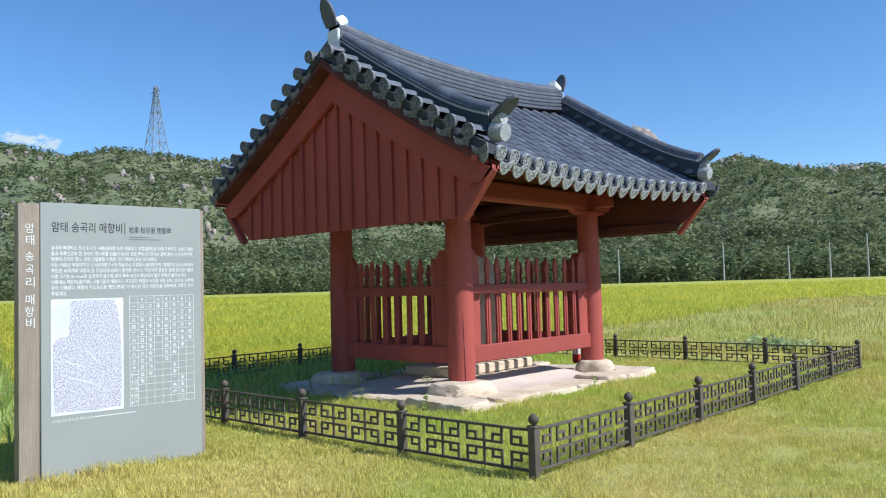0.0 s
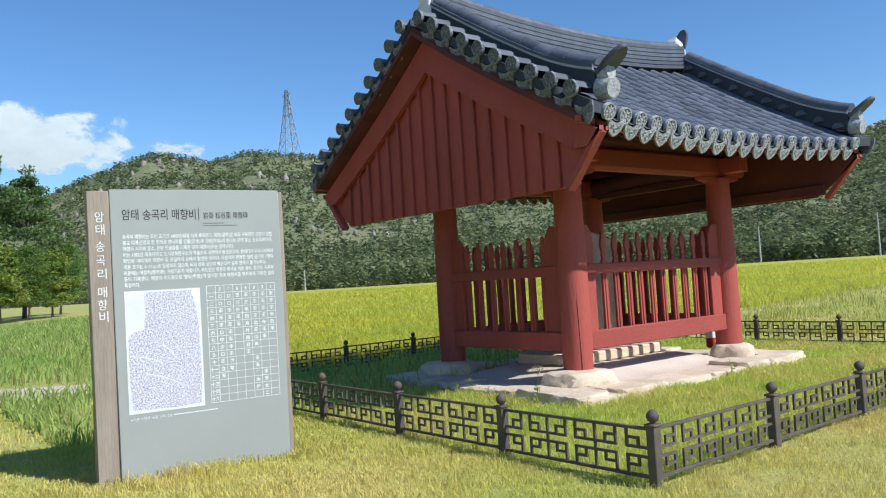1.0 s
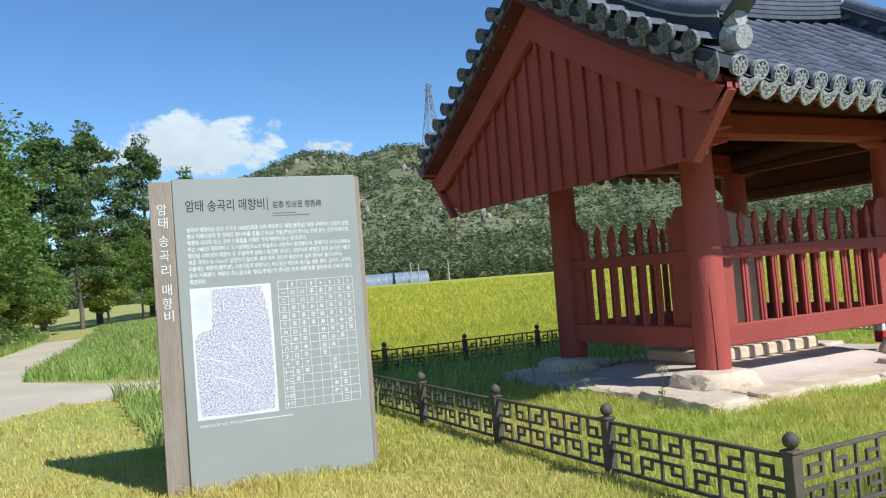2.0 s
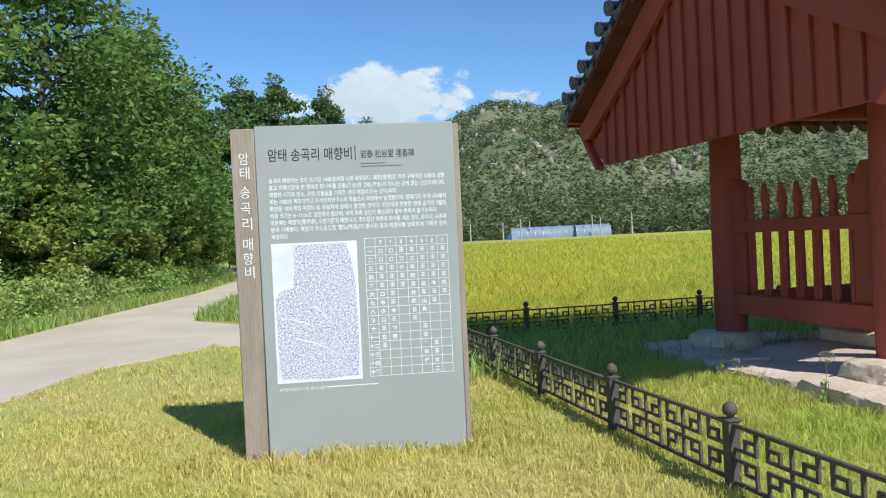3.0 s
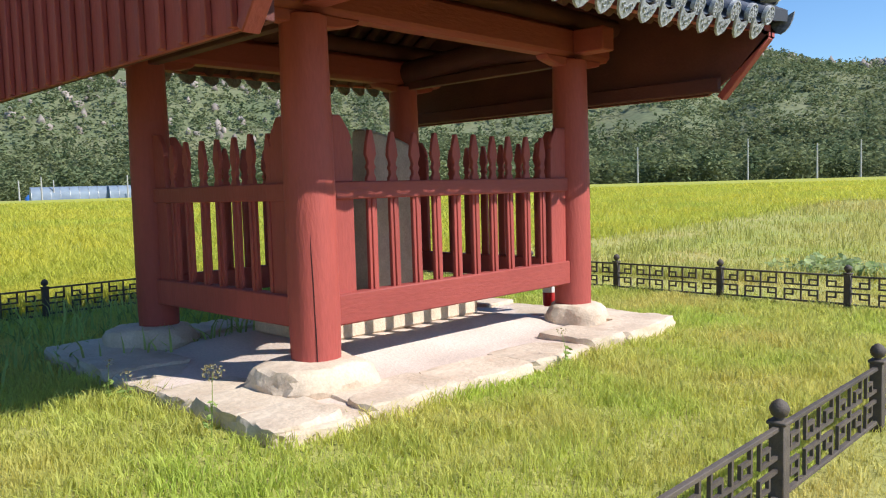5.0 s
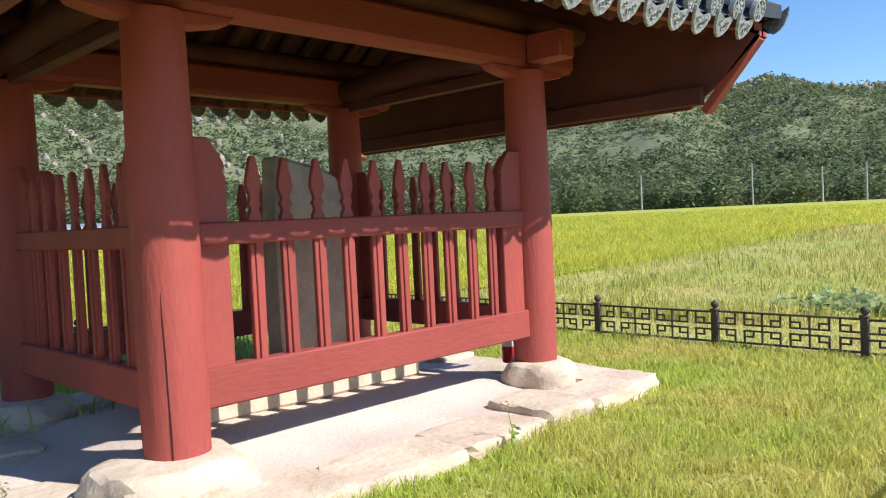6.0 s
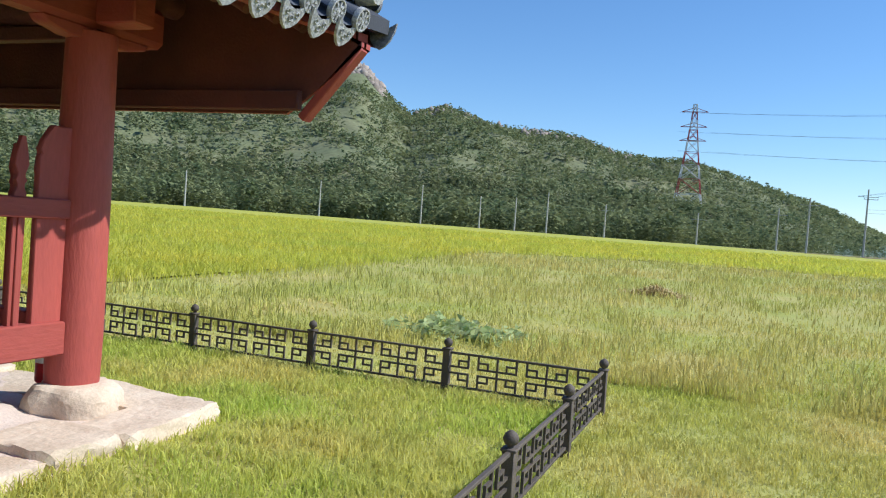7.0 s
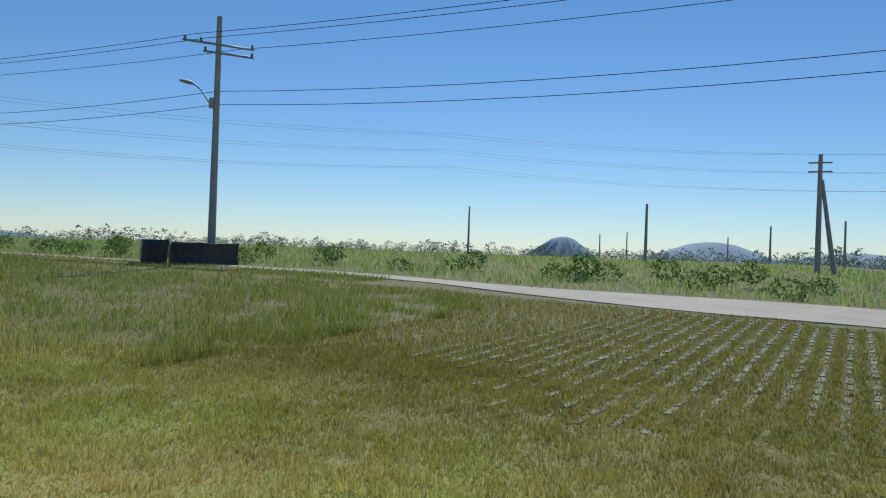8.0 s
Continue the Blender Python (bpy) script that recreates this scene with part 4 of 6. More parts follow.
for i in range(8):
    x = TX0 + cw * i + cw / 2
    words("table_text", "\n".join(" " if row[i] in "# " else row[i] for row in grid), x, TZ1 - ch_ + 0.016, 0.036, M_WHITE, panel, None, -0.0098, "CENTER", ch_ / 0.036, 0.0016)
    for r, row in enumerate(grid):
        z = TZ1 - ch_ * (r + 1) + 0.014
        if row[i] == "#":
            for k in range(3):
                ink.box((x - 0.016, -0.0105, z + 0.004 + 0.012 * k), (x + 0.016, -0.0092, z + 0.010 + 0.012 * k))
            ink.box((x - 0.003, -0.0105, z), (x + 0.003, -0.0092, z + 0.036))
part("table_bars", ink, M_WHITE, panel, kind="stuff")
words("caption_text", "※탁본사진과 비문 판독내용", 0.255, 0.488, 0.030, M_WHITE, panel, 0.32)
part("caption_bar", Build().box((0.585, -0.0105, 0.497), (0.95, -0.009, 0.505)), M_WHITE, panel)

# ---------------------------------------------------------------- foliage, grass and field materials
def leafy(name, a, b, scale, tr=0.35, island=0.35, rough=0.6):
    return material(name, a, b, scale, 1.0, rough, 30, 0.1, 0, island=island, translucent=tr, spec=0.25)


M_BLADE = leafy("lawn_grass_blade", (0.53, 0.54, 0.105), (0.68, 0.57, 0.19), 0.45, 0.35, 0.2)
M_BLADE_IN = leafy("fresh_grass_blade", (0.52, 0.61, 0.11), (0.68, 0.61, 0.18), 0.6, 0.55, 0.2)
M_FALLOW = leafy("fallow_weed_stalk", (0.62, 0.51, 0.16), (0.45, 0.46, 0.11), 0.13, 0.35, 0.3)
M_FALLOW_S = material("fallow_field_floor", (0.20, 0.185, 0.065), (0.12, 0.15, 0.04), 0.16, 1.0, 0.95, 5, 0.4, 1.0, bump_scale=7)
M_RICE = leafy("rice_blade", (0.65, 0.58, 0.08), (0.51, 0.54, 0.08), 0.25, 0.55, 0.25)
M_PINE = leafy("pine_needles", (0.085, 0.14, 0.045), (0.13, 0.19, 0.06), 0.5, 0.3)
M_LEAF = leafy("broad_leaf", (0.12, 0.21, 0.045), (0.19, 0.27, 0.06), 0.4, 0.4)
M_LEAF_Y = leafy("yellowing_leaf", (0.28, 0.32, 0.07), (0.18, 0.27, 0.05), 0.6, 0.4)
M_WEED = leafy("bank_weed_leaf", (0.32, 0.46, 0.11), (0.42, 0.47, 0.15), 0.5, 0.5)
M_BARK = material("grey_brown_bark", (0.17, 0.125, 0.09), (0.10, 0.075, 0.055), 4, 0.9, 0.9, 30, 0.3, 0.8, stretch=(1, 1, 0.3))
M_FOREST = material("distant_tree_crowns", (0.125, 0.168, 0.082), (0.255, 0.275, 0.130), 0.11, 1.0, 0.9, 0.9, 0.2, 0, island=0.14, spec=0.1, translucent=0.35)
# tree green lightened and greyed to stand for haze at the horizon
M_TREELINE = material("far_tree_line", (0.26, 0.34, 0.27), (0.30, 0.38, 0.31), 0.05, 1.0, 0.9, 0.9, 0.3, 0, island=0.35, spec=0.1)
M_GRANITE = material("bare_granite_crag", (0.34, 0.28, 0.235), (0.22, 0.19, 0.16), 0.2, 1.0, 0.9, 1.2, 0.35, 0, island=0.25)
# pale blue-green base colour carries the distance haze of the hills
M_FARHILL = material("haze_tinted_far_hill", (0.36, 0.45, 0.50), (0.31, 0.40, 0.45), 0.01, 0.8, 0.95, 0.05, 0.2, 0)
browner_to_east(M_FALLOW, (0.33, 0.36, 0.07))
browner_to_east(M_BLADE, (0.36, 0.32, 0.06))
rng = np.random.default_rng(11)


def blades(x, y, z, h, w, lean):
    """Bent three-triangle blades; all arguments are arrays."""
    n = len(x)
    a, b = rng.uniform(0, 2 * np.pi, n), rng.uniform(0, 2 * np.pi, n)
    sx, sy, lx, ly = np.cos(a) * w / 2, np.sin(a) * w / 2, np.cos(b) * lean * h, np.sin(b) * lean * h
    v = np.empty((n, 5, 3), np.float32)
    v[:, 0] = np.stack([x - sx, y - sy, z], -1)
    v[:, 1] = np.stack([x + sx, y + sy, z], -1)
    v[:, 2] = np.stack([x - sx * 0.8 + lx * 0.3, y - sy * 0.8 + ly * 0.3, z + h * 0.55], -1)
    v[:, 3] = np.stack([x + sx * 0.8 + lx * 0.3, y + sy * 0.8 + ly * 0.3, z + h * 0.55], -1)
    v[:, 4] = np.stack([x + lx, y + ly, z + h * (1 - 0.3 * lean)], -1)
    k = 5 * np.arange(n)[:, None, None]
    f = np.array([[0, 1, 3], [0, 3, 2], [2, 3, 4]])[None] + k
    return v.reshape(-1, 3), f.reshape(-1, 3)


def stuff(name, label, category, v, f, mat, smooth=False):
    return tagged(new(name, raw_mesh(name, v, f, mat, smooth)), label, category, kind="stuff")


def inside(x, y, poly):
    hit = np.zeros(len(x), bool)
    for (xa, ya), (xb, yb) in zip(poly, poly[1:] + poly[:1]):
        cross = (ya > y) != (yb > y)
        hit ^= cross & (x < (xb - xa) * (y - ya) / (yb - ya + 1e-12) + xa)
    return hit


RICE = [(-13.3, 5.0), (-42, 13), (-110, 28), (-150, 58), (-128, 150), (-60, 170), (0, 160), (16, 125), (17.5, 62), (6, 47), (-6, 46), (-13, 40), (-12.3, 25), (-13.3, 16)]


def path_far(x, y):
    """Distance from the strip along which visitors walk past the fence."""
    best = np.full(len(x), 99.0)
    stops = [(0, 0.4), (-1.1, 2.5), (-2.2, 4.4), (-2.9, 6.7), (-2.2, 8.2)]
    for (xa, ya), (xb, yb) in zip(stops, stops[1:]):
        t = np.clip(((x - xa) * (xb - xa) + (y - ya) * (yb - ya)) / ((xb - xa) ** 2 + (yb - ya) ** 2), 0, 1)
        best = np.minimum(best, np.hypot(x - xa - t * (xb - xa), y - ya - t * (yb - ya)))
    return best


def strip_sheet(name, left, right, lift, mat, label, category, cross=4, along=40):
    """A surface between two edge lines, laid on the ground."""
    def even(line):
        line = np.array(line, float)
        d = np.r_[0, np.cumsum(np.hypot(*np.diff(line, axis=0).T))]
        s = np.linspace(0, d[-1], along)
        return np.stack([np.interp(s, d, line[:, k]) for k in (0, 1)], -1)
    a, b = even(left), even(right)
    t = np.linspace(0, 1, cross)[None, :, None]
    p = (a[:, None] * (1 - t) + b[:, None] * t).reshape(-1, 2)
    v = np.c_[p, ground_z(p[:, 0], p[:, 1]) + lift]
    k = (np.arange(along - 1)[:, None] * cross + np.arange(cross - 1)[None]).ravel()
    f = np.stack([k, k + 1, k + cross + 1, k + cross], -1)
    low = v - (0, 0, 0.25)
    n = len(v)
    rim = np.r_[np.arange(0, cross), np.arange(2 * cross - 1, n, cross), np.arange(n - 2, n - cross - 1, -1), np.arange(n - 2 * cross, 0, -cross)]
    side = np.stack([rim, np.roll(rim, -1), np.roll(rim, -1) + n, rim + n], -1)
    me = raw_mesh(name, np.r_[v, low], np.r_[f, side], mat, False)
    me.polygons.foreach_set("use_smooth", [False] * len(me.polygons))
    return tagged(new(name, me), label, category, kind="structure")


# ---------------------------------------------------------------- roads
strip_sheet("road_west", [(-6, -7), (-10.4, 0.3), (-12.4, 0.75), (-14.2, 2.3), (-19.4, 1.55), (-28, 2.6), (-38.5, 3.8)],
            [(-11, -9), (-13.5, -4.2), (-17.2, -1.75), (-22.5, -0.9), (-30.7, 0.7), (-39, 2.0)], 0.02, M_CONC, "pale concrete farm lane bending past trees", "road", 5, 60)
strip_sheet("road_spur", [(-14.2, 2.3), (-13.9, 3.6), (-14.0, 5.0)], [(-19.4, 1.55), (-16.6, 3.2), (-15.2, 5.0)], 0.016, M_CONC, "short concrete spur beside the lane", "road", 4, 14)
strip_sheet("road_east", [(19.5, -22), (18.6, 0), (18.2, 7.6), (17.6, 12), (19.2, 16.5), (21.3, 21), (22.5, 26), (21.9, 36), (21.2, 52), (21.0, 76), (22.0, 110), (15.5, 150)],
            [(25, -22), (24, 0), (23.2, 7.6), (21.9, 13), (22.0, 18), (23.3, 23), (24.0, 28), (23.2, 38), (22.6, 52), (22.4, 76), (23.5, 110), (17, 151)], 0.03, M_CONC, "pale concrete farm road between fields", "road", 4, 80)

strip_sheet("road_bank", [(20.6, 30), (20.2, 38), (19.5, 52), (19.2, 76), (20.2, 110), (13.8, 149)],
            [(22.2, 30), (21.8, 38), (21.1, 52), (20.9, 76), (21.9, 110), (15.4, 149)], 0.06, M_EARTH, "bare brown earth bank beside the farm road", "bank", 4, 60)

# ---------------------------------------------------------------- rice and fallow sheets
def field_sheet(name, poly, lift, mat, label, spacing, bumps):
    xs = np.array([p[0] for p in poly])
    ys = np.array([p[1] for p in poly])
    gx, gy = np.arange(xs.min(), xs.max() + spacing, spacing), np.arange(ys.min(), ys.max() + spacing, spacing)
    X, Y = np.meshgrid(gx, gy, indexing="ij")
    ok = inside(X.ravel(), Y.ravel(), poly).reshape(X.shape)
    cell = ok[:-1, :-1] & ok[1:, :-1] & ok[:-1, 1:] & ok[1:, 1:]
    Z = ground_z(X, Y) + lift + bumps * rng.uniform(-1, 1, X.shape)
    i, j = np.nonzero(cell)
    n = len(gy)
    k = i * n + j
    f = np.stack([k, k + n, k + n + 1, k + 1], -1)
    return stuff(name, label, "field", np.stack([X, Y, Z], -1).reshape(-1, 3), f, mat, True)


field_sheet("rice_field", RICE, 0.03, M_RICE_S, "dense ripening yellow-green rice in a wide paddy", 0.9, 0.025)
FALLOW = [(-12.9, 15.6), (-4, 16.4), (1.5, 16.6), (4.5, 15.5), (9, 16), (16, 17), (18.5, 24), (19, 36), (18, 60), (6, 47), (-6, 46), (-13, 40), (-12.3, 25)]

# blades: lawn, thinning out away from the walkers' strip
def lawn(name, box, count, poly_in, poly_out, hmin, hmax, mat, label, fine=1.0):
    x, y = rng.uniform(box[0], box[1], count), rng.uniform(box[2], box[3], count)
    d = path_far(x, y)
    keep = rng.uniform(0, 1, count) < np.clip(1.25 - d / 14, 0.10, 1) * step(0.25, 0.7, d + 0.45)
    keep &= ~((x > PX0 + 0.05) & (x < PX1 - 0.05) & (y > PY0 + 0.05) & (y < PY1 - 0.05))
    if fine < 1:
        rim = np.minimum(np.minimum(x - box[0], box[1] - x), np.minimum(y - box[2], box[3] - y)) + 0.5 * fbm(x, y, 2.0, 3, 4.0)
        keep &= rng.uniform(0, 1, count) < step(0.0, 2.2, rim)
    fenced = (x > FX0) & (x < FX1) & (y > FY0) & (y < FY1)
    keep &= fenced if poly_in else ~fenced
    for poly in poly_out:
        keep &= ~inside(x, y, poly)
    x, y, d = x[keep], y[keep], d[keep]
    tuft = 0.75 + 0.35 * fbm(x, y, 0.9, 3, 2.0)
    near_sign = np.exp(-(((x + 6.9) / 0.35) ** 2 + np.maximum(0, np.abs(y - 3.6) - 0.9) ** 2 / 0.1))
    h = rng.uniform(hmin, hmax, len(x)) * np.clip(tuft, 0.45, 1.4) * (1 + 1.1 * near_sign)
    w = fine * rng.uniform(0.004, 0.007, len(x)) * (1 + d / 7)
    v, f = blades(x, y, ground_z(x, y) - 0.005, h, w, rng.uniform(0.2, 0.8, len(x)))
    return stuff(name, label, "grass", v, f, mat)


ROAD_W = [(-6, -7), (-10.4, 0.3), (-12.4, 0.75), (-14.2, 2.3), (-13.9, 5), (-15.2, 5), (-19.4, 1.55), (-38.5, 3.8), (-39, 2), (-30.7, 0.7), (-22.5, -0.9), (-17.2, -1.75), (-13.5, -4.2), (-11, -9)]
lawn("lawn_grass", (-14, 12, -4, 24), 420000, False, [RICE, ROAD_W], 0.05, 0.10, M_BLADE, "short yellow-green mown lawn grass")
lawn("verge_grass", (-10, 0, 0.0, 9.5), 300000, False, [RICE, ROAD_W], 0.04, 0.09, M_BLADE, "fine mown grass round the board and fence", 0.7)
lawn("meadow_grass", (-6.5, 9, 6.5, 18.5), 320000, False, [RICE, ROAD_W], 0.04, 0.11, M_BLADE, "uneven yellow-green grass beyond the fence corner", 0.8)
lawn("inner_grass", (-12.7, -3.75, 5.5, 14.5), 210000, True, [], 0.06, 0.16, M_BLADE_IN, "fresh green grass inside the iron fence")

# fallow weeds and rice stalks, sparser with distance
x, y = rng.uniform(-13, 19, 110000), 16 + 44 * rng.uniform(0, 1, 110000) ** 1.7
patch = fbm(x, y, 4.5, 3, 1.1)
keep = inside(x, y + 2.6 * patch + rng.normal(0, 0.7, len(x)), FALLOW) & (rng.uniform(0, 1, len(x)) < 0.72 + 0.45 * patch)
x, y, patch = x[keep], y[keep], patch[keep]
d = np.hypot(x + 2.5, y - 8)
h = rng.uniform(0.06, 0.24, len(x)) * np.clip(1 + 0.5 * patch, 0.4, 1.8)
v, f = blades(x, y, ground_z(x, y), h, 0.009 * (1 + d / 16), rng.uniform(0.1, 0.6, len(x)))
stuff("fallow_weeds", "dry brown and green weeds on fallow ground", "weeds", v, f, M_FALLOW)
n = 210000
r, a = 9 + 70 * rng.uniform(0, 1, n) ** 1.8, np.radians(rng.uniform(-24, 100, n))
x, y = -4 - r * np.sin(a), 6 + r * np.cos(a)
keep = inside(x, y, RICE)
x, y, r = x[keep], y[keep], r[keep]
v, f = blades(x, y, ground_z(x, y), rng.uniform(0.24, 0.40, len(x)), 0.009 * (1 + r / 14), rng.uniform(0.4, 1.1, len(x)))
stuff("rice_stalks", "ripening rice stalks at the near edge of the paddy", "rice", v, f, M_RICE)

# ---------------------------------------------------------------- trees
def leaf_cards(centers, count, spread, size, flat=0.5):
    """Small folded leaves scattered round clump centres."""
    c = centers[rng.integers(0, len(centers), count)]
    d = rng.normal(0, 1, (count, 3))
    d /= np.linalg.norm(d, axis=1)[:, None]
    p = c + d * (spread * rng.uniform(0.35, 1, (count, 1)) ** 0.5) * (1, 1, 0.7)
    u = rng.normal(0, 1, (count, 3))
    u[:, 2] *= flat
    u /= np.linalg.norm(u, axis=1)[:, None]
    w = np.cross(u, rng.normal(0, 1, (count, 3)))
    w /= np.linalg.norm(w, axis=1)[:, None] + 1e-9
    s = size * rng.uniform(0.6, 1.3, (count, 1))
    v = np.stack([p - u * s, p + w * s * 0.45, p + u * s, p - w * s * 0.45], 1).reshape(-1, 3)
    return v, np.arange(4 * count).reshape(-1, 4)


def tree(name, label, height, seed, kind):
    """A tapered trunk with limbs and an uneven crown of leaf clumps."""
    rnd = random.Random(seed)
    ob = thing(name, label, "tree", pose(0, 0, 0))
    wood, tips = Build(), []
    lean = Vector((rnd.uniform(-0.06, 0.06), rnd.uniform(-0.06, 0.06), 1))
    trunk = [lean * (height * t) + Vector((rnd.uniform(-1, 1), rnd.uniform(-1, 1), 0)) * 0.02 * height * t for t in (-0.03, 0.12, 0.3, 0.5, 0.7, 0.88)]
    r0 = height * 0.017
    wood.tube(trunk, [r0, r0 * 0.8, r0 * 0.66, r0 * 0.5, r0 * 0.32, r0 * 0.1], 8)
    n = 20 if kind == "pine" else 24
    for i in range(n):
        t = (0.26 if kind == "pine" else 0.14) + (0.66 if kind == "pine" else 0.74) * (i + rnd.random()) / n
        k = min(4, int(t * 5.5))
        p = lean * (height * t)
        a = i * 2.4 + rnd.uniform(-0.4, 0.4)
        shape = math.sin(math.pi * min(1, 0.18 + 0.86 * t)) ** 0.8
        ln = height * (0.26 if kind == "pine" else 0.30) * shape * rnd.uniform(0.65, 1.2)
        up = rnd.uniform(0.05, 0.35) if kind == "pine" else rnd.uniform(0.2, 0.6)
        d = Vector((math.cos(a), math.sin(a), up))
        mid = p + d * ln * 0.55
        end = mid + Vector((d.x, d.y, up * 0.4)) * ln * 0.5
        wood.tube([p, mid, end], [r0 * 0.26, r0 * 0.15, r0 * 0.04], 5)
        tips += [end, mid + (end - mid) * 0.4, mid]
        for s in (-1, 1):
            q = mid + Vector((-d.y * s, d.x * s, 0.15)) * ln * 0.33
            wood.tube([p + d * ln * 0.35, q], [r0 * 0.1, r0 * 0.03], 4)
            tips.append(q)
    tips += [lean * height * 0.9, lean * height * 0.97]
    part("trunk", wood, M_BARK, ob, "grey-brown bark")
    c = np.array([tuple(t) for t in tips])
    if kind == "pine":
        v, f = leaf_cards(c, 9000, height * 0.055, 0.11, 0.9)
        v2, f2 = leaf_cards(c, 5000, height * 0.035, 0.07, 1.0)
        v, f = np.r_[v, v2], np.r_[f, f2 + len(v)]
    else:
        v, f = leaf_cards(c, 12000, height * 0.085, 0.105, 0.5)
    part("crown", raw_mesh("crown", v, f, {"pine": M_PINE, "broad": M_LEAF, "yellow": M_LEAF_Y}[kind]), parent=ob)
    return ob


kinds = {"pine": tree("pine_tree", "tall dark green pine with layered boughs", 10, 3, "pine"),
         "pine2": tree("pine_tree", "tall dark green pine with layered boughs", 10, 8, "pine"),
         "broad": tree("broadleaf_tree", "dense dark green broadleaf tree at the wood's edge", 9, 4, "broad"),
         "broad2": tree("broadleaf_tree", "dense dark green broadleaf tree at the wood's edge", 9, 15, "broad"),
         "yellow": tree("shrubby_tree", "low yellow-green shrubby tree at the lane's edge", 5, 6, "yellow")}
spots = [("broad", -22.5, -5.2, 1.3), ("pine", -17.5, -6.6, 1.3), ("broad2", -26.5, -3.4, 1.22), ("pine2", -20.0, -8.0, 1.45), ("broad", -30.5, -2.2, 1.12), ("broad2", -14.0, -10.5, 1.1),
         ("pine", -24.0, -7.0, 1.5), ("broad", -37.0, -2.2, 0.95), ("pine2", -31.0, -6.5, 1.1), ("pine", -43.0, -2.5, 0.95), ("broad2", -42, 0.0, 0.8),
         ("pine2", -53.5, 2.0, 1.28), ("pine", -55.0, 5.2, 1.30), ("pine", -56.5, 0.0, 1.20), ("pine2", -57.0, 8.6, 1.22), ("pine2", -58.5, 11.0, 1.02), ("broad", -52, 7.5, 0.62), ("broad2", -54, 10.5, 0.55), ("pine", -50, 4.0, 0.9),
         ("yellow", -20.0, -4.0, 1.0), ("yellow", -24.5, -2.6, 0.9), ("yellow", -29.0, -1.4, 0.85), ("yellow", -34.5, -0.3, 0.8), ("yellow", -16.2, -5.5, 0.95), ("yellow", -40, 0.6, 0.8), ("broad2", -19, -5.8, 0.7), ("broad", -28.4, -2.8, 0.7), ("broad2", -34.0, -0.6, 1.22), ("broad", -38.5, -0.4, 1.12), ("yellow", -51, 1.5, 0.9), ("yellow", -51.5, 5.5, 1.0), ("yellow", -53, 8.8, 1.0), ("yellow", -55, 12.0, 0.9), ("broad", -50, -1.0, 0.7), ("broad2", -60, 13.5, 0.6), ("yellow", -47, 2.2, 0.8)]
used = set()
for i, (k, x, y, s) in enumerate(spots):
    m = pose(x, y, float(ground_z(x, y)) - 0.05, 0, 0, 67 * i)
    if k in used:
        ob = copy_thing(kinds[k], m)
    else:
        ob, _ = kinds[k], used.add(k)
    ob.matrix_basis = m @ Matrix.Scale(s, 4)

# undergrowth on the bank: clumps of leaves and long grass
cl = []
for _ in range(520):
    t = rng.uniform(0, 1)
    x = -12 - 32 * t
    y = np.interp(x, [-44, -30.7, -22.5, -17.2, -13.5, -11], [2.3, 0.7, -0.9, -1.75, -4.2, -9]) - rng.uniform(0.7, 3.4)
    cl.append((x, y, ground_z(x, y) + rng.uniform(0.1, 0.9)))
v, f = leaf_cards(np.array(cl), 52000, 0.55, 0.07, 0.6)
stuff("bank_undergrowth", "leafy green weeds and brambles on the roadside bank", "weeds", v, f, M_WEED)
x = rng.uniform(-46, -9, 60000)
y = np.where(rng.uniform(0, 1, 60000) < 0.55, np.interp(x, [-44, -30.7, -22.5, -17.2, -13.5, -9], [2.3, 0.7, -0.9, -1.75, -4.2, -12]) - 3.0 * rng.uniform(0.02, 1, 60000),
             np.interp(x, [-46, -38.5, -28, -19.4, -13.9], [4.6, 3.9, 2.7, 1.6, 3.0]) + 9 * rng.uniform(0, 1, 60000) ** 1.5)
keep = ~inside(x, y, ROAD_W) & ~inside(x, y, RICE)
x, y = x[keep], y[keep]
v, f = blades(x, y, ground_z(x, y), rng.uniform(0.12, 0.42, len(x)), 0.018 * (1 + np.hypot(x, y) / 40), rng.uniform(0.2, 0.8, len(x)))
stuff("bank_grass", "long green grass along the lane", "grass", v, f, M_WEED)

# ---------------------------------------------------------------- woods on the hills
def ico(level):
    bm = bmesh.new()
    bmesh.ops.create_icosphere(bm, subdivisions=level, radius=1)
    v = np.array([p.co[:] for p in bm.verts])
    f = np.array([[p.index for p in face.verts] for face in bm.faces])
    bm.free()
    return v, f


def blobs(centers, radii, tall, rough, level=1):
    """Ragged clumps: one small uneven hull for each centre."""
    bv, bf = ico(level)
    n = len(centers)
    k = 1 + rough * rng.uniform(-1, 1, (n, len(bv), 1))
    v = bv[None] * k * radii[:, None, None] * np.array([1, 1, 1.0]) * np.stack([np.ones(n), np.ones(n), tall], -1)[:, None]
    v += centers[:, None]
    f = bf[None] + (len(bv) * np.arange(n))[:, None, None]
    return v.reshape(-1, 3), f.reshape(-1, 3)


def on_hill(n, a0, a1, r0, r1, power=1.0):
    a, r = np.radians(rng.uniform(a0, a1, n)), r0 + (r1 - r0) * rng.uniform(0, 1, n) ** power
    x, y = -5 - r * np.sin(a), 8 + r * np.cos(a)
    return x, y, hill_height(x, y, r, a), r, np.degrees(a)


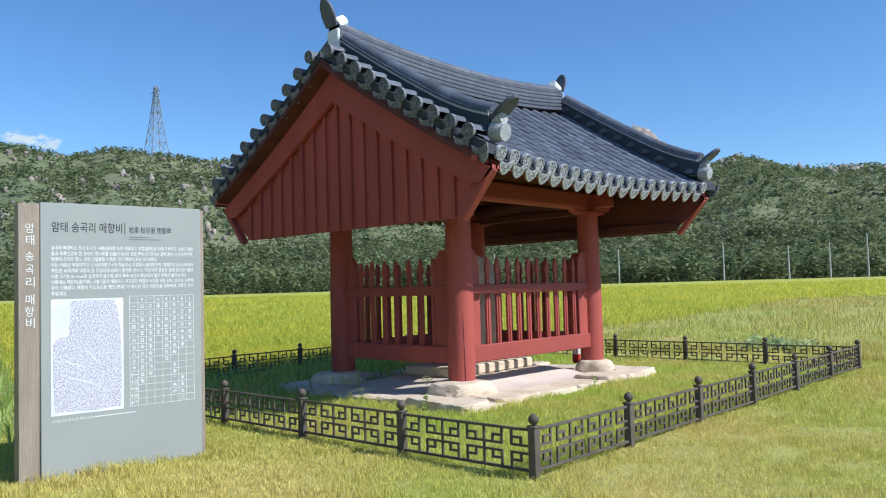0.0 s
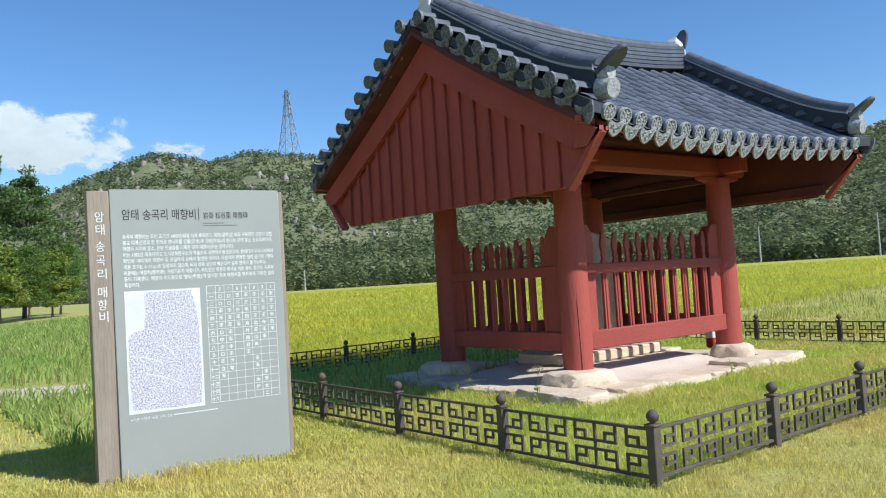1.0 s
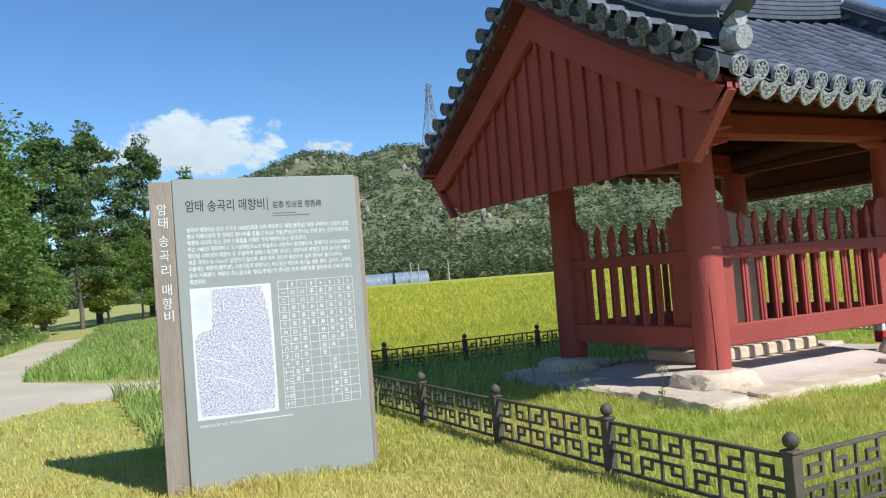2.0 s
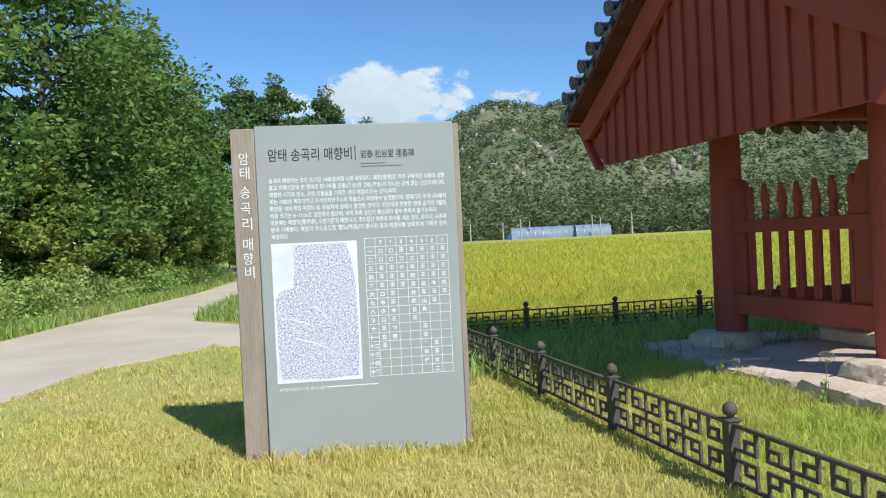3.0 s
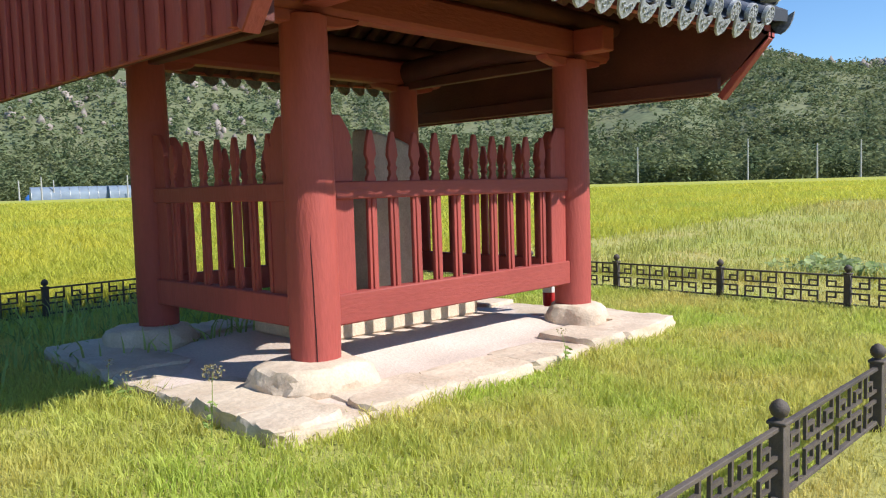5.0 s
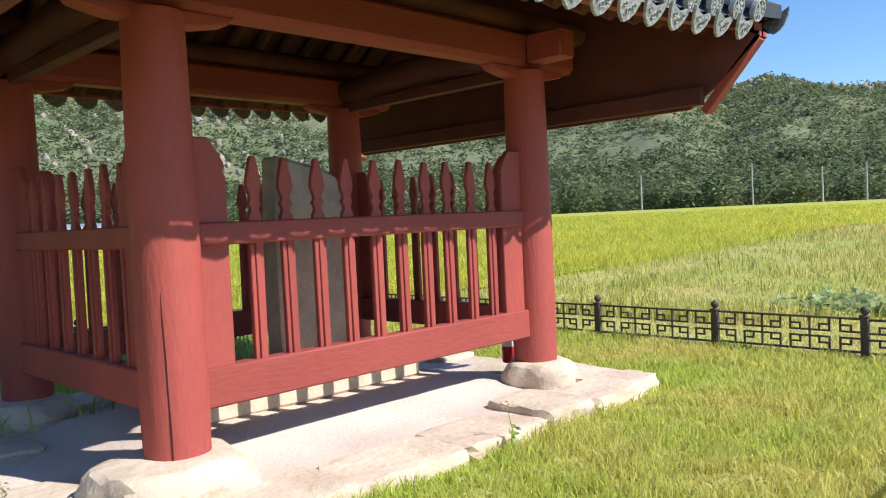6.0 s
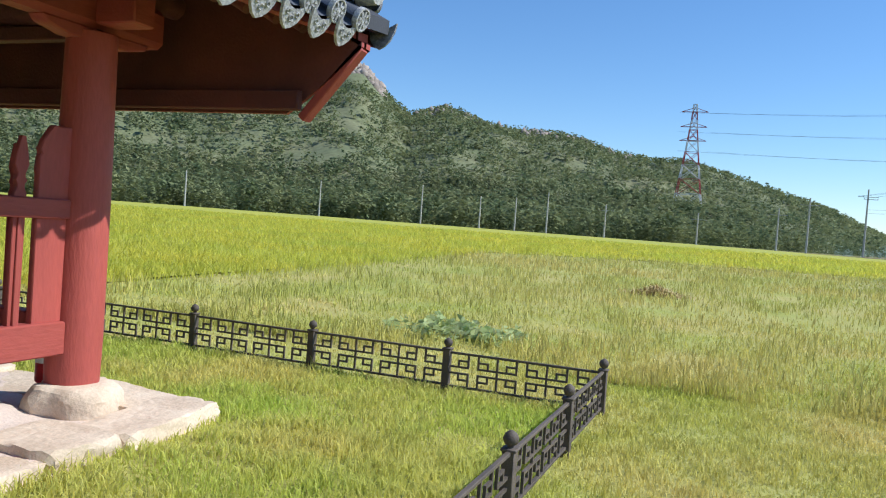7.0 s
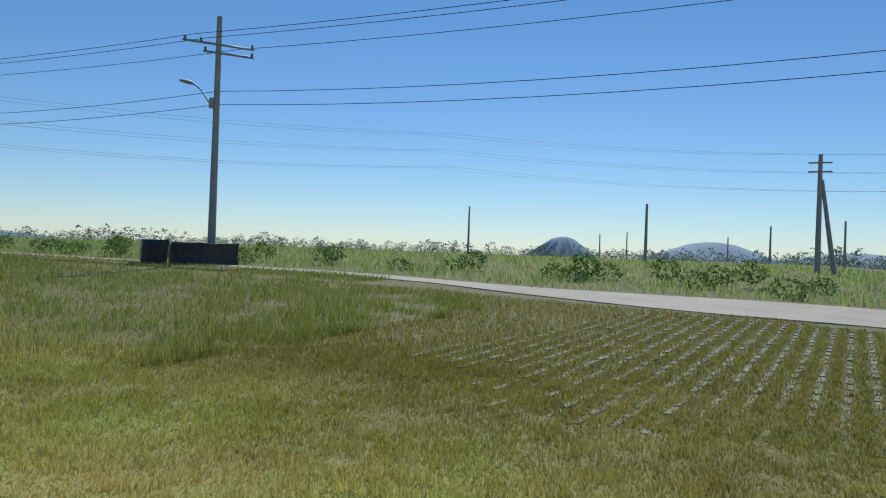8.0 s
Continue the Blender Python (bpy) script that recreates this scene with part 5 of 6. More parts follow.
def wild_trees(base, height, cards, girth=0.34):
    """Ragged crowns for far woods: loose sprays of foliage round each stem, narrowing upwards."""
    n = len(base)
    h = np.repeat(height, cards)
    t = rng.uniform(0.04, 1.0, n * cards)
    wide = np.repeat(rng.uniform(0.75, 1.3, n), cards) * girth * h * np.sin(np.pi * np.clip(0.25 + 0.72 * t, 0, 1)) ** 0.8
    ang, out = rng.uniform(0, 2 * np.pi, n * cards), rng.uniform(0.15, 1, n * cards) ** 0.6
    p = np.repeat(base, cards, 0) + np.stack([np.cos(ang) * out * wide, np.sin(ang) * out * wide, t * h], -1)
    u = np.stack([np.cos(ang), np.sin(ang), rng.uniform(-0.5, 0.4, n * cards)], -1) + rng.normal(0, 0.35, (n * cards, 3))
    u /= np.linalg.norm(u, axis=1)[:, None]
    w = np.cross(u, rng.normal(0, 0.45, (n * cards, 3)) + (0, 0, 1.2))
    w /= np.linalg.norm(w, axis=1)[:, None] + 1e-9
    k = (h * rng.uniform(0.6, 1.3, n * cards) * 0.62 / math.sqrt(cards))[:, None]
    v = np.stack([p - u * k, p + w * k * 0.6, p + u * k * 1.2, p - w * k * 0.6], 1).reshape(-1, 3)
    return v, np.arange(4 * n * cards).reshape(-1, 4)


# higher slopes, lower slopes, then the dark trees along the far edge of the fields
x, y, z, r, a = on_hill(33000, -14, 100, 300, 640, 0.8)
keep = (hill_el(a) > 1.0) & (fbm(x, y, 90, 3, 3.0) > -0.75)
bare = (np.abs(a - 28.2) < 2.0) & (r > 475) & (rng.uniform(0, 1, len(a)) < 0.96)
keep &= ~bare & (np.hypot(x + 270, y - 338) > 15) & (np.hypot(x + 520, y - 265) > 15)
v, f = wild_trees(np.stack([x, y, z - 0.3], -1)[keep], rng.uniform(2.6, 5.0, keep.sum()), 9, 0.42)
stuff("hill_woods", "pine and scrub woods covering the mountainside", "woods", v, f, M_FOREST)
x, y, z, r, a = on_hill(5600, -13, 100, 200, 310, 0.9)
keep = (hill_el(a) > 0.7) & (np.hypot(x + 270, y - 338) > 15)
v, f = wild_trees(np.stack([x, y, z - 0.3], -1)[keep], rng.uniform(3.6, 7.5, keep.sum()) * np.clip(hill_el(a[keep]) / 4, 0.5, 1), 34)
stuff("slope_woods", "dense olive-green pine woods on the lower slope", "woods", v, f, M_FOREST)
x, y, z, r, a = on_hill(1150, -12, 82, 184, 206, 1.2)
keep = hill_el(a) > 0.7
v, f = wild_trees(np.stack([x, y, np.full(len(x), 1.1)], -1)[keep], rng.uniform(2.2, 8.2, keep.sum()) * np.clip(hill_el(a[keep]) / 5, 0.4, 1), 60)
stuff("field_edge_woods", "dark trees along the far edge of the fields", "woods", v, f, M_FOREST)
# crags: the bare peak, and broken rock showing through the woods
x, y, z, r, a = on_hill(620, 26.1, 30.4, 500, 618, 0.8)
x2, y2, z2, r2, a2 = on_hill(700, 8, 24, 470, 612, 0.7)
keep = fbm(x2, y2, 60, 3, 4.0) > 0.25
x2, y2, z2 = x2[keep], y2[keep], z2[keep]
x3, y3, z3, r3, a3 = on_hill(300, 54, 80, 330, 612)
c = np.concatenate([np.stack([x, y, z - 0.5], -1), np.stack([x2, y2, z2 + 1.2], -1), np.stack([x3, y3, z3 + 0.6], -1)])
v, f = blobs(c, np.r_[rng.uniform(1.2, 3.4, len(x)), rng.uniform(1.0, 2.4, len(x2)), rng.uniform(0.8, 2.0, len(x3))], rng.uniform(0.9, 1.9, len(c)), 0.45)
stuff("granite_crags", "bare pinkish granite crags on the mountain", "rocks", v, f, M_GRANITE)
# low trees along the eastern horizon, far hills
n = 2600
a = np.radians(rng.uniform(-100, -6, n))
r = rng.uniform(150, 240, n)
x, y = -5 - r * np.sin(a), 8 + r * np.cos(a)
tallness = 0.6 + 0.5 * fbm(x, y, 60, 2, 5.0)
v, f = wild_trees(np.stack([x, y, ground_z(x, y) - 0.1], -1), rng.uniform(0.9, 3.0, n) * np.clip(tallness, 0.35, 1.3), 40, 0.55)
stuff("far_tree_line", "low tree line along the flat horizon, green paled for haze", "woods", v, f, M_TREELINE)
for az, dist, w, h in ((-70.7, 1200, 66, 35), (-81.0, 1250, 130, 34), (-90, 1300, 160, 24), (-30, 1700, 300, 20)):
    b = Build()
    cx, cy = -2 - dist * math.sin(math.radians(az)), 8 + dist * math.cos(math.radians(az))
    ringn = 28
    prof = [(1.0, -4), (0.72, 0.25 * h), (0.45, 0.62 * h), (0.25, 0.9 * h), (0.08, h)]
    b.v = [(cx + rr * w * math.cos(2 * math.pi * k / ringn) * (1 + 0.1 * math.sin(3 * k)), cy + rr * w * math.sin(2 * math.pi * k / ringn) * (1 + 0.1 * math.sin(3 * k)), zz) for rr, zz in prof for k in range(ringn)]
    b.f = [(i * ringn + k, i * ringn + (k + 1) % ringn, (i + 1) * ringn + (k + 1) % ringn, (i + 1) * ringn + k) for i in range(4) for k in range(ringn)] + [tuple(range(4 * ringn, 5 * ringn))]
    tagged(new("far_hill", b.mesh("far_hill", M_FARHILL)), "low hill on the horizon, coloured blue-green for haze", "hill", kind="structure")

# ---------------------------------------------------------------- grass paving blocks by the road
PAVED = [(5.3, 9.6), (5.4, 11.6), (8.1, 14.2), (11.6, 13.5), (16.6, 13.0), (17.2, 8), (17.6, -8), (5.6, -8), (5.9, 7.9)]
M_BLOCK = material("pale_concrete_block", (0.31, 0.29, 0.20), (0.22, 0.22, 0.13), 3, 1.0, 0.9, 40, 0.3, 0.4, random_ob=0.15, island=0.2)
paving = thing("grass_paving", "pale concrete grass paving blocks with turf between", "paving", pose(11, 4, 0), kind="structure")
strip_sheet("paving_bed", [(5.6, -8), (5.6, 9.6), (8.1, 14.2)], [(17.6, -8), (17.2, 8), (16.6, 13.0)], 0.004, material("worn_turf_between_blocks", (0.16, 0.165, 0.045), (0.21, 0.19, 0.07), 0.8, 1.0, 0.95, 12, 0.4, 0.8), "worn turf bed under paving blocks", "paving", 8, 24)
block = Build().box((-0.235, -0.045, -0.04), (0.235, 0.045, 0.010)).mesh("paving_block", M_BLOCK, 0.008)
rest, near = Build(), 0
for j in range(66):
    y = 13.9 - 0.33 * j
    for i in range(25):
        x = 5.4 + 0.49 * i + (0.12 if j % 2 else 0)
        if not inside(np.array([x]), np.array([y]), PAVED)[0]:
            continue
        gap = step(10.5, 13.8, y) * 0.35 + step(7.6, 5.4, x) * 0.4
        if rng.uniform() < gap:
            continue
        m = pose(x, y + rng.uniform(-0.01, 0.01), float(ground_z(x, y)) + rng.uniform(-0.006, 0.01), 0, rng.uniform(-1, 1), rng.uniform(-2, 2))
        if y > 5.5 and near < 300:
            near += 1
            part("paving_block", block, parent=paving, m=Matrix.Translation((-11, -4, 0)) @ m)
        else:
            rest.box((-0.235, -0.045, -0.04), (0.235, 0.045, 0.010), Matrix.Translation((-11, -4, 0)) @ m)
n = 85000
x, y = rng.uniform(5.3, 17.4, n), 13.9 - 0.33 * rng.integers(0, 62, n) - 0.165 + rng.normal(0, 0.075, n)
keep = inside(x, y, PAVED)
x, y = x[keep], y[keep]
v, f = blades(x, y, ground_z(x, y), rng.uniform(0.03, 0.10, len(x)), np.full(len(x), 0.016), rng.uniform(0.3, 0.9, len(x)))
x2, y2 = rng.uniform(6, 19, 42000), rng.uniform(9, 26, 42000)
keep = ~inside(x2, y2, PAVED) & ~inside(x2, y2, FALLOW) & (x2 < np.interp(y2, [7, 12, 16.5, 21, 26], [18.1, 17.3, 17.9, 19.5, 20.8]))
x2, y2 = x2[keep], y2[keep]
v2, f2 = blades(x2, y2, ground_z(x2, y2), rng.uniform(0.04, 0.14, len(x2)), np.full(len(x2), 0.016), rng.uniform(0.3, 0.9, len(x2)))
v, f = np.r_[v, v2], np.r_[f, f2 + len(v)]
stuff("paving_turf", "short turf growing between the paving blocks", "grass", v, f, M_BLADE)
part("paving_blocks", rest, M_BLOCK, paving, kind="stuff", smooth=0)

# ---------------------------------------------------------------- poles, cables, pylons
def utility_pole(x, y, top, arms=2, lamp=False, r=0.16, turn=0.0):
    z = float(ground_z(x, y))
    h = top - z
    ob = thing("utility_pole", "tall grey concrete utility pole with crossarms" if arms else "slim grey concrete pole at the field edge", "pole", pose(x, y, z, 0, 0, turn), "utility poles" if arms else "field edge poles")
    part("shaft", Build().tube([(0, 0, -0.5), (0, 0, h)], [r, r * 0.62], 12), M_POLE, ob)
    for i in range(arms):
        zz = h - 1.35 - 0.38 * i
        part("crossarm", Build().box((-1.6 + 0.9 * i, -0.14, zz), (1.6, -0.05, zz + 0.09)), M_STEEL, ob, bevel=0.01)
        for xx in ((-1.5, -0.8, 1.5) if i == 0 else (-0.6, 1.5)):
            part("insulator", Build().lathe([(0.03, 0.0), (0.06, 0.04), (0.035, 0.07), (0.06, 0.11), (0.03, 0.16)], 8, (xx, -0.1, zz + 0.09)), M_TILE_DARK, ob)
    if lamp:
        part("lamp_arm", Build().tube([(0, 0, h - 4.2), (-0.35, 0, h - 3.95), (-0.75, 0, h - 3.4), (-1.1, 0, h - 3.2)], 0.03, 8), M_STEEL, ob)
        part("lamp_head", Build().tube([(-1.05, 0, h - 3.2), (-1.2, 0, h - 3.17), (-1.65, 0, h - 3.12)], [0.05, 0.10, 0.06], 10), M_STEEL, ob, "grey street-lamp head")
        part("control_box", Build().box((-0.32, -0.12, h - 4.2), (-0.12, 0.12, h - 3.75)), M_STEEL, ob, bevel=0.01)
    return ob


line_poles = [(24.3, -9.0, 12.4), (24.2, 34.2, 12.1), (24.4, 77, 13.8), (22, 114, 13.4), (15.8, 156, 12.9)]
for i, (x, y, top) in enumerate(line_poles):
    utility_pole(x, y, top, 2, i == 1, 0.19, (0, -34, 4, 8, 12)[i])


def wire(name, p, q, sag, r, label="thin dark overhead cable"):
    p, q = Vector(p), Vector(q)
    pts = [p.lerp(q, t / 14) - Vector((0, 0, sag * 4 * (t / 14) * (1 - t / 14))) for t in range(15)]
    return tagged(new(name, Build().tube(pts, r, 5).mesh(name, M_WIRE)), label, "cable", "overhead cables")


for (xa, ya, za), (xb, yb, zb) in zip(line_poles, line_poles[1:]):
    for dx, dz in ((-1.4, -1.15), (-0.7, -1.15), (1.4, -1.15), (0.05, -3.4), (0.1, -4.0)):
        wire("power_cable", (xa + dx, ya, za + dz), (xb + dx, yb, zb + dz), 0.5 if dz > -2 else 0.8, 0.014)
for az, d, el in ((39.7, 168, 2.45), (18.7, 160, 2.3), (16.1, 172, 2.4), (9.65, 160, 2.35), (3.3, 160, 2.15), (-1.85, 165, 2.8), (-3.7, 150, 3.6), (30.4, 172, 2.5), (23.0, 176, 2.8), (13.8, 168, 2.9)):
    a = math.radians(az)
    x, y = -2.6 - d * math.sin(a), 7.5 + d * math.cos(a)
    utility_pole(x, y, 1.6 + d * math.tan(math.radians(el)), 1 if az < 10 else 0, False, 0.2)
for az, d, el in ((74.7, 150, 1.3), (72.3, 150, 1.25), (71.0, 148, 1.45), (70.3, 160, 1.25), (65.8, 150, 1.5), (65.2, 158, 1.3), (63.0, 150, 1.5)):
    a = math.radians(az)
    x, y = -2.1 - d * math.sin(a), 4.4 + d * math.cos(a)
    utility_pole(x, y, 1.5 + d * math.tan(math.radians(el)), 0, False, 0.15)
for az, d, el in ((-63.8, 88, 3.6), (-76.5, 60, 4.1), (-84.7, 90, 2.7), (-89.2, 80, 3.1), (-73.3, 140, 1.9), (-75.2, 140, 2.1), (-82.0, 130, 1.9)):
    a = math.radians(az)
    x, y = -2.2 - d * math.sin(a), 8.2 + d * math.cos(a)
    utility_pole(x, y, 1.6 + d * math.tan(math.radians(el)), 0, False, 0.14)
frame_pole = thing("a_frame_pole", "grey concrete pole braced by a second leaning pole", "pole", pose(45.5, 10.2, float(ground_z(45.5, 10.2))))
part("shaft", Build().tube([(0, 0, -0.5), (0, 0, 6.6)], [0.17, 0.11], 10), M_POLE, frame_pole)
part("brace_pole", Build().tube([(0.35, -0.9, -0.5), (0.05, -0.1, 5.2)], [0.15, 0.10], 10), M_POLE, frame_pole)
for zz in (5.6, 6.1):
    part("crossarm", Build().box((-0.05, -0.6, zz), (0.05, 0.6, zz + 0.08)), M_STEEL, frame_pole)

M_REDP = material("red_pylon_steel", (0.42, 0.07, 0.06), rough=0.6)
M_WHITEP = material("white_pylon_steel", (0.70, 0.70, 0.70), rough=0.6)


def pylon(x, y, z, h, striped, label):
    ob = thing("lattice_pylon", label, "pylon", pose(x, y, z), "lattice pylons")
    levels = [0, 0.16, 0.30, 0.43, 0.55, 0.66, 0.76, 0.85, 0.93, 1.0]
    half = lambda t: h * (0.115 * (1 - t) ** 1.25 + 0.016)
    t_bar = 0.0065 * h
    for i, (a, b) in enumerate(zip(levels, levels[1:])):
        s = Build()
        ca = [(half(a) * i1, half(a) * j1, a * h) for i1, j1 in ((-1, -1), (1, -1), (1, 1), (-1, 1))]
        cb = [(half(b) * i1, half(b) * j1, b * h) for i1, j1 in ((-1, -1), (1, -1), (1, 1), (-1, 1))]
        for k in range(4):
            s.beam(ca[k], cb[k], t_bar, t_bar, (1, 0.3, 0))
            s.beam(ca[k], cb[(k + 1) % 4], t_bar * 0.6, t_bar * 0.6, (1, 0.3, 0))
            s.beam(ca[(k + 1) % 4], cb[k], t_bar * 0.6, t_bar * 0.6, (1, 0.3, 0))
            s.beam(cb[k], cb[(k + 1) % 4], t_bar * 0.6, t_bar * 0.6)
        part("lattice_section", s, (M_REDP if i % 2 else M_WHITEP) if striped else M_STEEL, ob, smooth=0)
    for t in (0.66, 0.79, 0.93):
        w = h * 0.12
        s = Build().beam((-w, 0, t * h), (w, 0, t * h), t_bar, t_bar).beam((-w, 0, t * h), (0, 0, t * h + 0.04 * h), t_bar * 0.7, t_bar * 0.7).beam((w, 0, t * h), (0, 0, t * h + 0.04 * h), t_bar * 0.7, t_bar * 0.7)
        part("arm", s, (M_REDP if striped else M_STEEL), ob, smooth=0)
    return ob


def hill_at(x, y):
    r, a = math.hypot(x + 5, y - 8), math.atan2(-(x + 5), y - 8)
    return float(hill_height(np.array(x), np.array(y), np.array(r), np.array(a)))


zr = hill_at(-27, 349)
pylon(-27, 349, zr - 1, 60.5 - zr, True, "tall red and white lattice power pylon on the slope")
pylon(-534, 275, hill_at(-534, 275) - 1, 58, False, "grey lattice power pylon on the mountain ridge")
pylon(-270, 345, hill_at(-270, 345) - 1, 34, False, "grey lattice power pylon on the wooded slope")
for dz, off in ((-4, -6), (-4, 6), (-12, -6.5), (-12, 6.5), (-20, -6), (-20, 6)):
    wire("high_voltage_cable", (-27 + off, 349, 60 + dz), (330, 190 + off, 64 + dz), 9, 0.035, "thin high-voltage cable far across the sky")
    wire("high_voltage_cable", (330, 190 + off, 64 + dz), (420, -140 + off, 64 + dz), 9, 0.04, "thin high-voltage cable far across the sky")
# bare earth clearings at the pylon feet
for x, y, rr in ((-270, 342, 13), (-520, 268, 15)):
    v, f = blobs(np.array([[x, y, hill_at(x, y) + 0.2]]), np.array([float(rr)]), np.array([0.12]), 0.15, 2)
    stuff("earth_clearing", "bare orange earth clearing on the slope", "earth", v, f, M_EARTH)

# ---------------------------------------------------------------- things in the fields
M_TARP = material("black_plastic_sheet", (0.03, 0.033, 0.04), (0.05, 0.055, 0.065), 3, 0.9, 0.35, 12, 0.4, 1.0, bump_scale=6)


def bale(name, size, m, label, seed):
    """A wrapped stack with sagging, wrinkled faces."""
    bm = bmesh.new()
    bmesh.ops.create_cube(bm, size=1)
    bmesh.ops.subdivide_edges(bm, edges=bm.edges, cuts=9, use_grid_fill=True)
    for v in bm.verts:
        p = Vector((v.co.x * size[0], v.co.y * size[1], (v.co.z + 0.5) * size[2]))
        k = 0.10 * noise.noise(p * 1.1 + Vector((seed, 0, 0))) + 0.04 * noise.noise(p * 3.7)
        v.co = p + Vector((v.co.x, v.co.y, 0.5 if v.co.z > 0.45 else 0)) * 2 * k
    me = bpy.data.meshes.new(name)
    bm.to_mesh(me)
    bm.free()
    me.materials.append(M_TARP)
    me.polygons.foreach_set("use_smooth", [True] * len(me.polygons))
    ob = tagged(new(name, me), label, "bale", "wrapped bales")
    ob.matrix_basis = m
    return ob


gz = float(ground_z(23, 34.3))
bale("wrapped_bale", (2.7, 1.5, 1.0), pose(23.4, 33.9, gz - 0.05, 0, 0, -36), "long low bale wrapped in black plastic by the road", 1)
bale("wrapped_bale", (1.0, 1.4, 1.05), pose(21.75, 35.1, gz - 0.05, 0, 0, -40), "small bale wrapped in black plastic by the road", 6)

# plastic greenhouses
M_FILM = material("cloudy_greenhouse_film", (0.22, 0.27, 0.32), (0.15, 0.19, 0.24), 0.6, 0.8, 0.6, 8, 0.15, 0.3)
M_FILM_END = material("pale_greenhouse_end", (0.40, 0.46, 0.50), rough=0.5)
for gx, gy, ln in ((-154.0, 61.5, 13.0), (-150.5, 71.0, 7.0)):
    g = thing("greenhouse", "long low plastic tunnel greenhouse beyond the paddy", "greenhouse", pose(gx, gy, float(ground_z(gx, gy)) - 0.1, 0, 0, -14), "greenhouses")
    arc = [(2.4 * math.cos(math.pi * k / 14), 2.5 * math.sin(math.pi * k / 14) ** 0.8) for k in range(15)]
    b = Build()
    b.v = [(x, yy, z) for yy in (-ln / 2, ln / 2) for x, z in arc]
    b.f = [(k, k + 1, k + 16, k + 15) for k in range(14)]
    part("film", b, M_FILM, g)
    for yy in (-ln / 2, ln / 2):
        part("end_wall", Build().plate(arc, 0.06, pose(0, yy, 0)), M_FILM_END, g, "pale end wall", smooth=0)
    for k in range(int(ln / 1.6) + 1):
        yy = -ln / 2 + 1.6 * k
        part("hoop", Build().tube([(x * 1.01, yy, z * 1.01) for x, z in arc], 0.05, 5), M_STEEL, g)
tarp = Build().lathe([(1.2, 0), (1.1, 0.9), (0.6, 1.4), (0.1, 1.5)], 12)
thing("tarpaulin_heap", "bright blue tarpaulin heap beside the greenhouse", "heap", pose(-160.5, 57.0, 1.0), source=tarp, mat=material("blue_tarpaulin", (0.05, 0.18, 0.55), rough=0.5))

# straw heap, broad-leaved weeds, a flowering weed by the platform
x, y = rng.normal(-4.6, 0.35, 900), rng.normal(27.2, 0.22, 900)
v, f = blades(x, y, ground_z(x, y) + rng.uniform(0.0, 0.18, 900) * np.exp(-((x + 4.6) / 0.4) ** 2), rng.uniform(0.05, 0.2, 900), np.full(900, 0.025), np.full(900, 1.2))
stuff("straw_heap", "small heap of pale cut straw on the fallow", "straw", v, f, material("pale_straw", (0.62, 0.47, 0.22), rough=0.8, bump=0))
cl = np.stack([rng.uniform(-7.2, -5.5, 34), rng.uniform(17.4, 18.4, 34), rng.uniform(0.04, 0.16, 34)], -1)
v, f = leaf_cards(cl, 600, 0.17, 0.075, 0.4)
stuff("broadleaf_weeds", "pale broad-leaved weeds beyond the fence", "weeds", v, f, leafy("pale_weed_leaf", (0.50, 0.56, 0.30), (0.40, 0.48, 0.18), 2.0, 0.4))
for i, (x, y, h) in enumerate(((-6.72, 7.36, 0.42), (-7.9, 7.36, 0.22), (-8.1, 7.30, 0.30), (-9.35, 5.42, 0.36), (-9.1, 5.58, 0.30), (-6.1, 10.2, 0.30))):
    w = thing("wild_weed", "thin wild weed with a small pale seed head", "weed", pose(x, y, float(ground_z(x, y))), "wild weeds")
    part("stem", Build().tube([(0, 0, 0), (0.01, 0.01, h * 0.5), (0.03 * (-1) ** i, 0.01, h)], [0.004, 0.003, 0.002], 5), M_WEED, w)
    c = np.array([[0.03 * (-1) ** i, 0.01, h]])
    v, f = leaf_cards(c, 120 if i == 0 else 24, 0.075 if i == 0 else 0.05, 0.011, 1.0)
    part("seed_head", raw_mesh("seed_head", v, f, leafy("dry_seed_head", (0.45, 0.38, 0.20), (0.30, 0.26, 0.12), 9, 0.3)), parent=w)
    v, f = leaf_cards(np.array([[0, 0, h * 0.25], [0.01, 0, h * 0.5]]), 14, 0.05, 0.03, 0.5)
    part("leaves", raw_mesh("leaves", v, f, M_WEED), parent=w)

# tall weeds on the near shoulder of the eastern road
y = rng.uniform(23, 70, 10000)
x = np.interp(y, [16.5, 21, 26, 36, 52, 76], [19.2, 21.3, 22.5, 21.9, 21.2, 21.0]) - rng.uniform(0.05, 2.0, len(y)) ** 1.3
v, f = blades(x, y, ground_z(x, y), rng.uniform(0.08, 0.24, len(x)), np.full(len(x), 0.03), rng.uniform(0.2, 0.7, len(x)))
stuff("shoulder_weeds", "rough olive weeds on the shoulder of the farm road", "weeds", v, f, M_FALLOW)

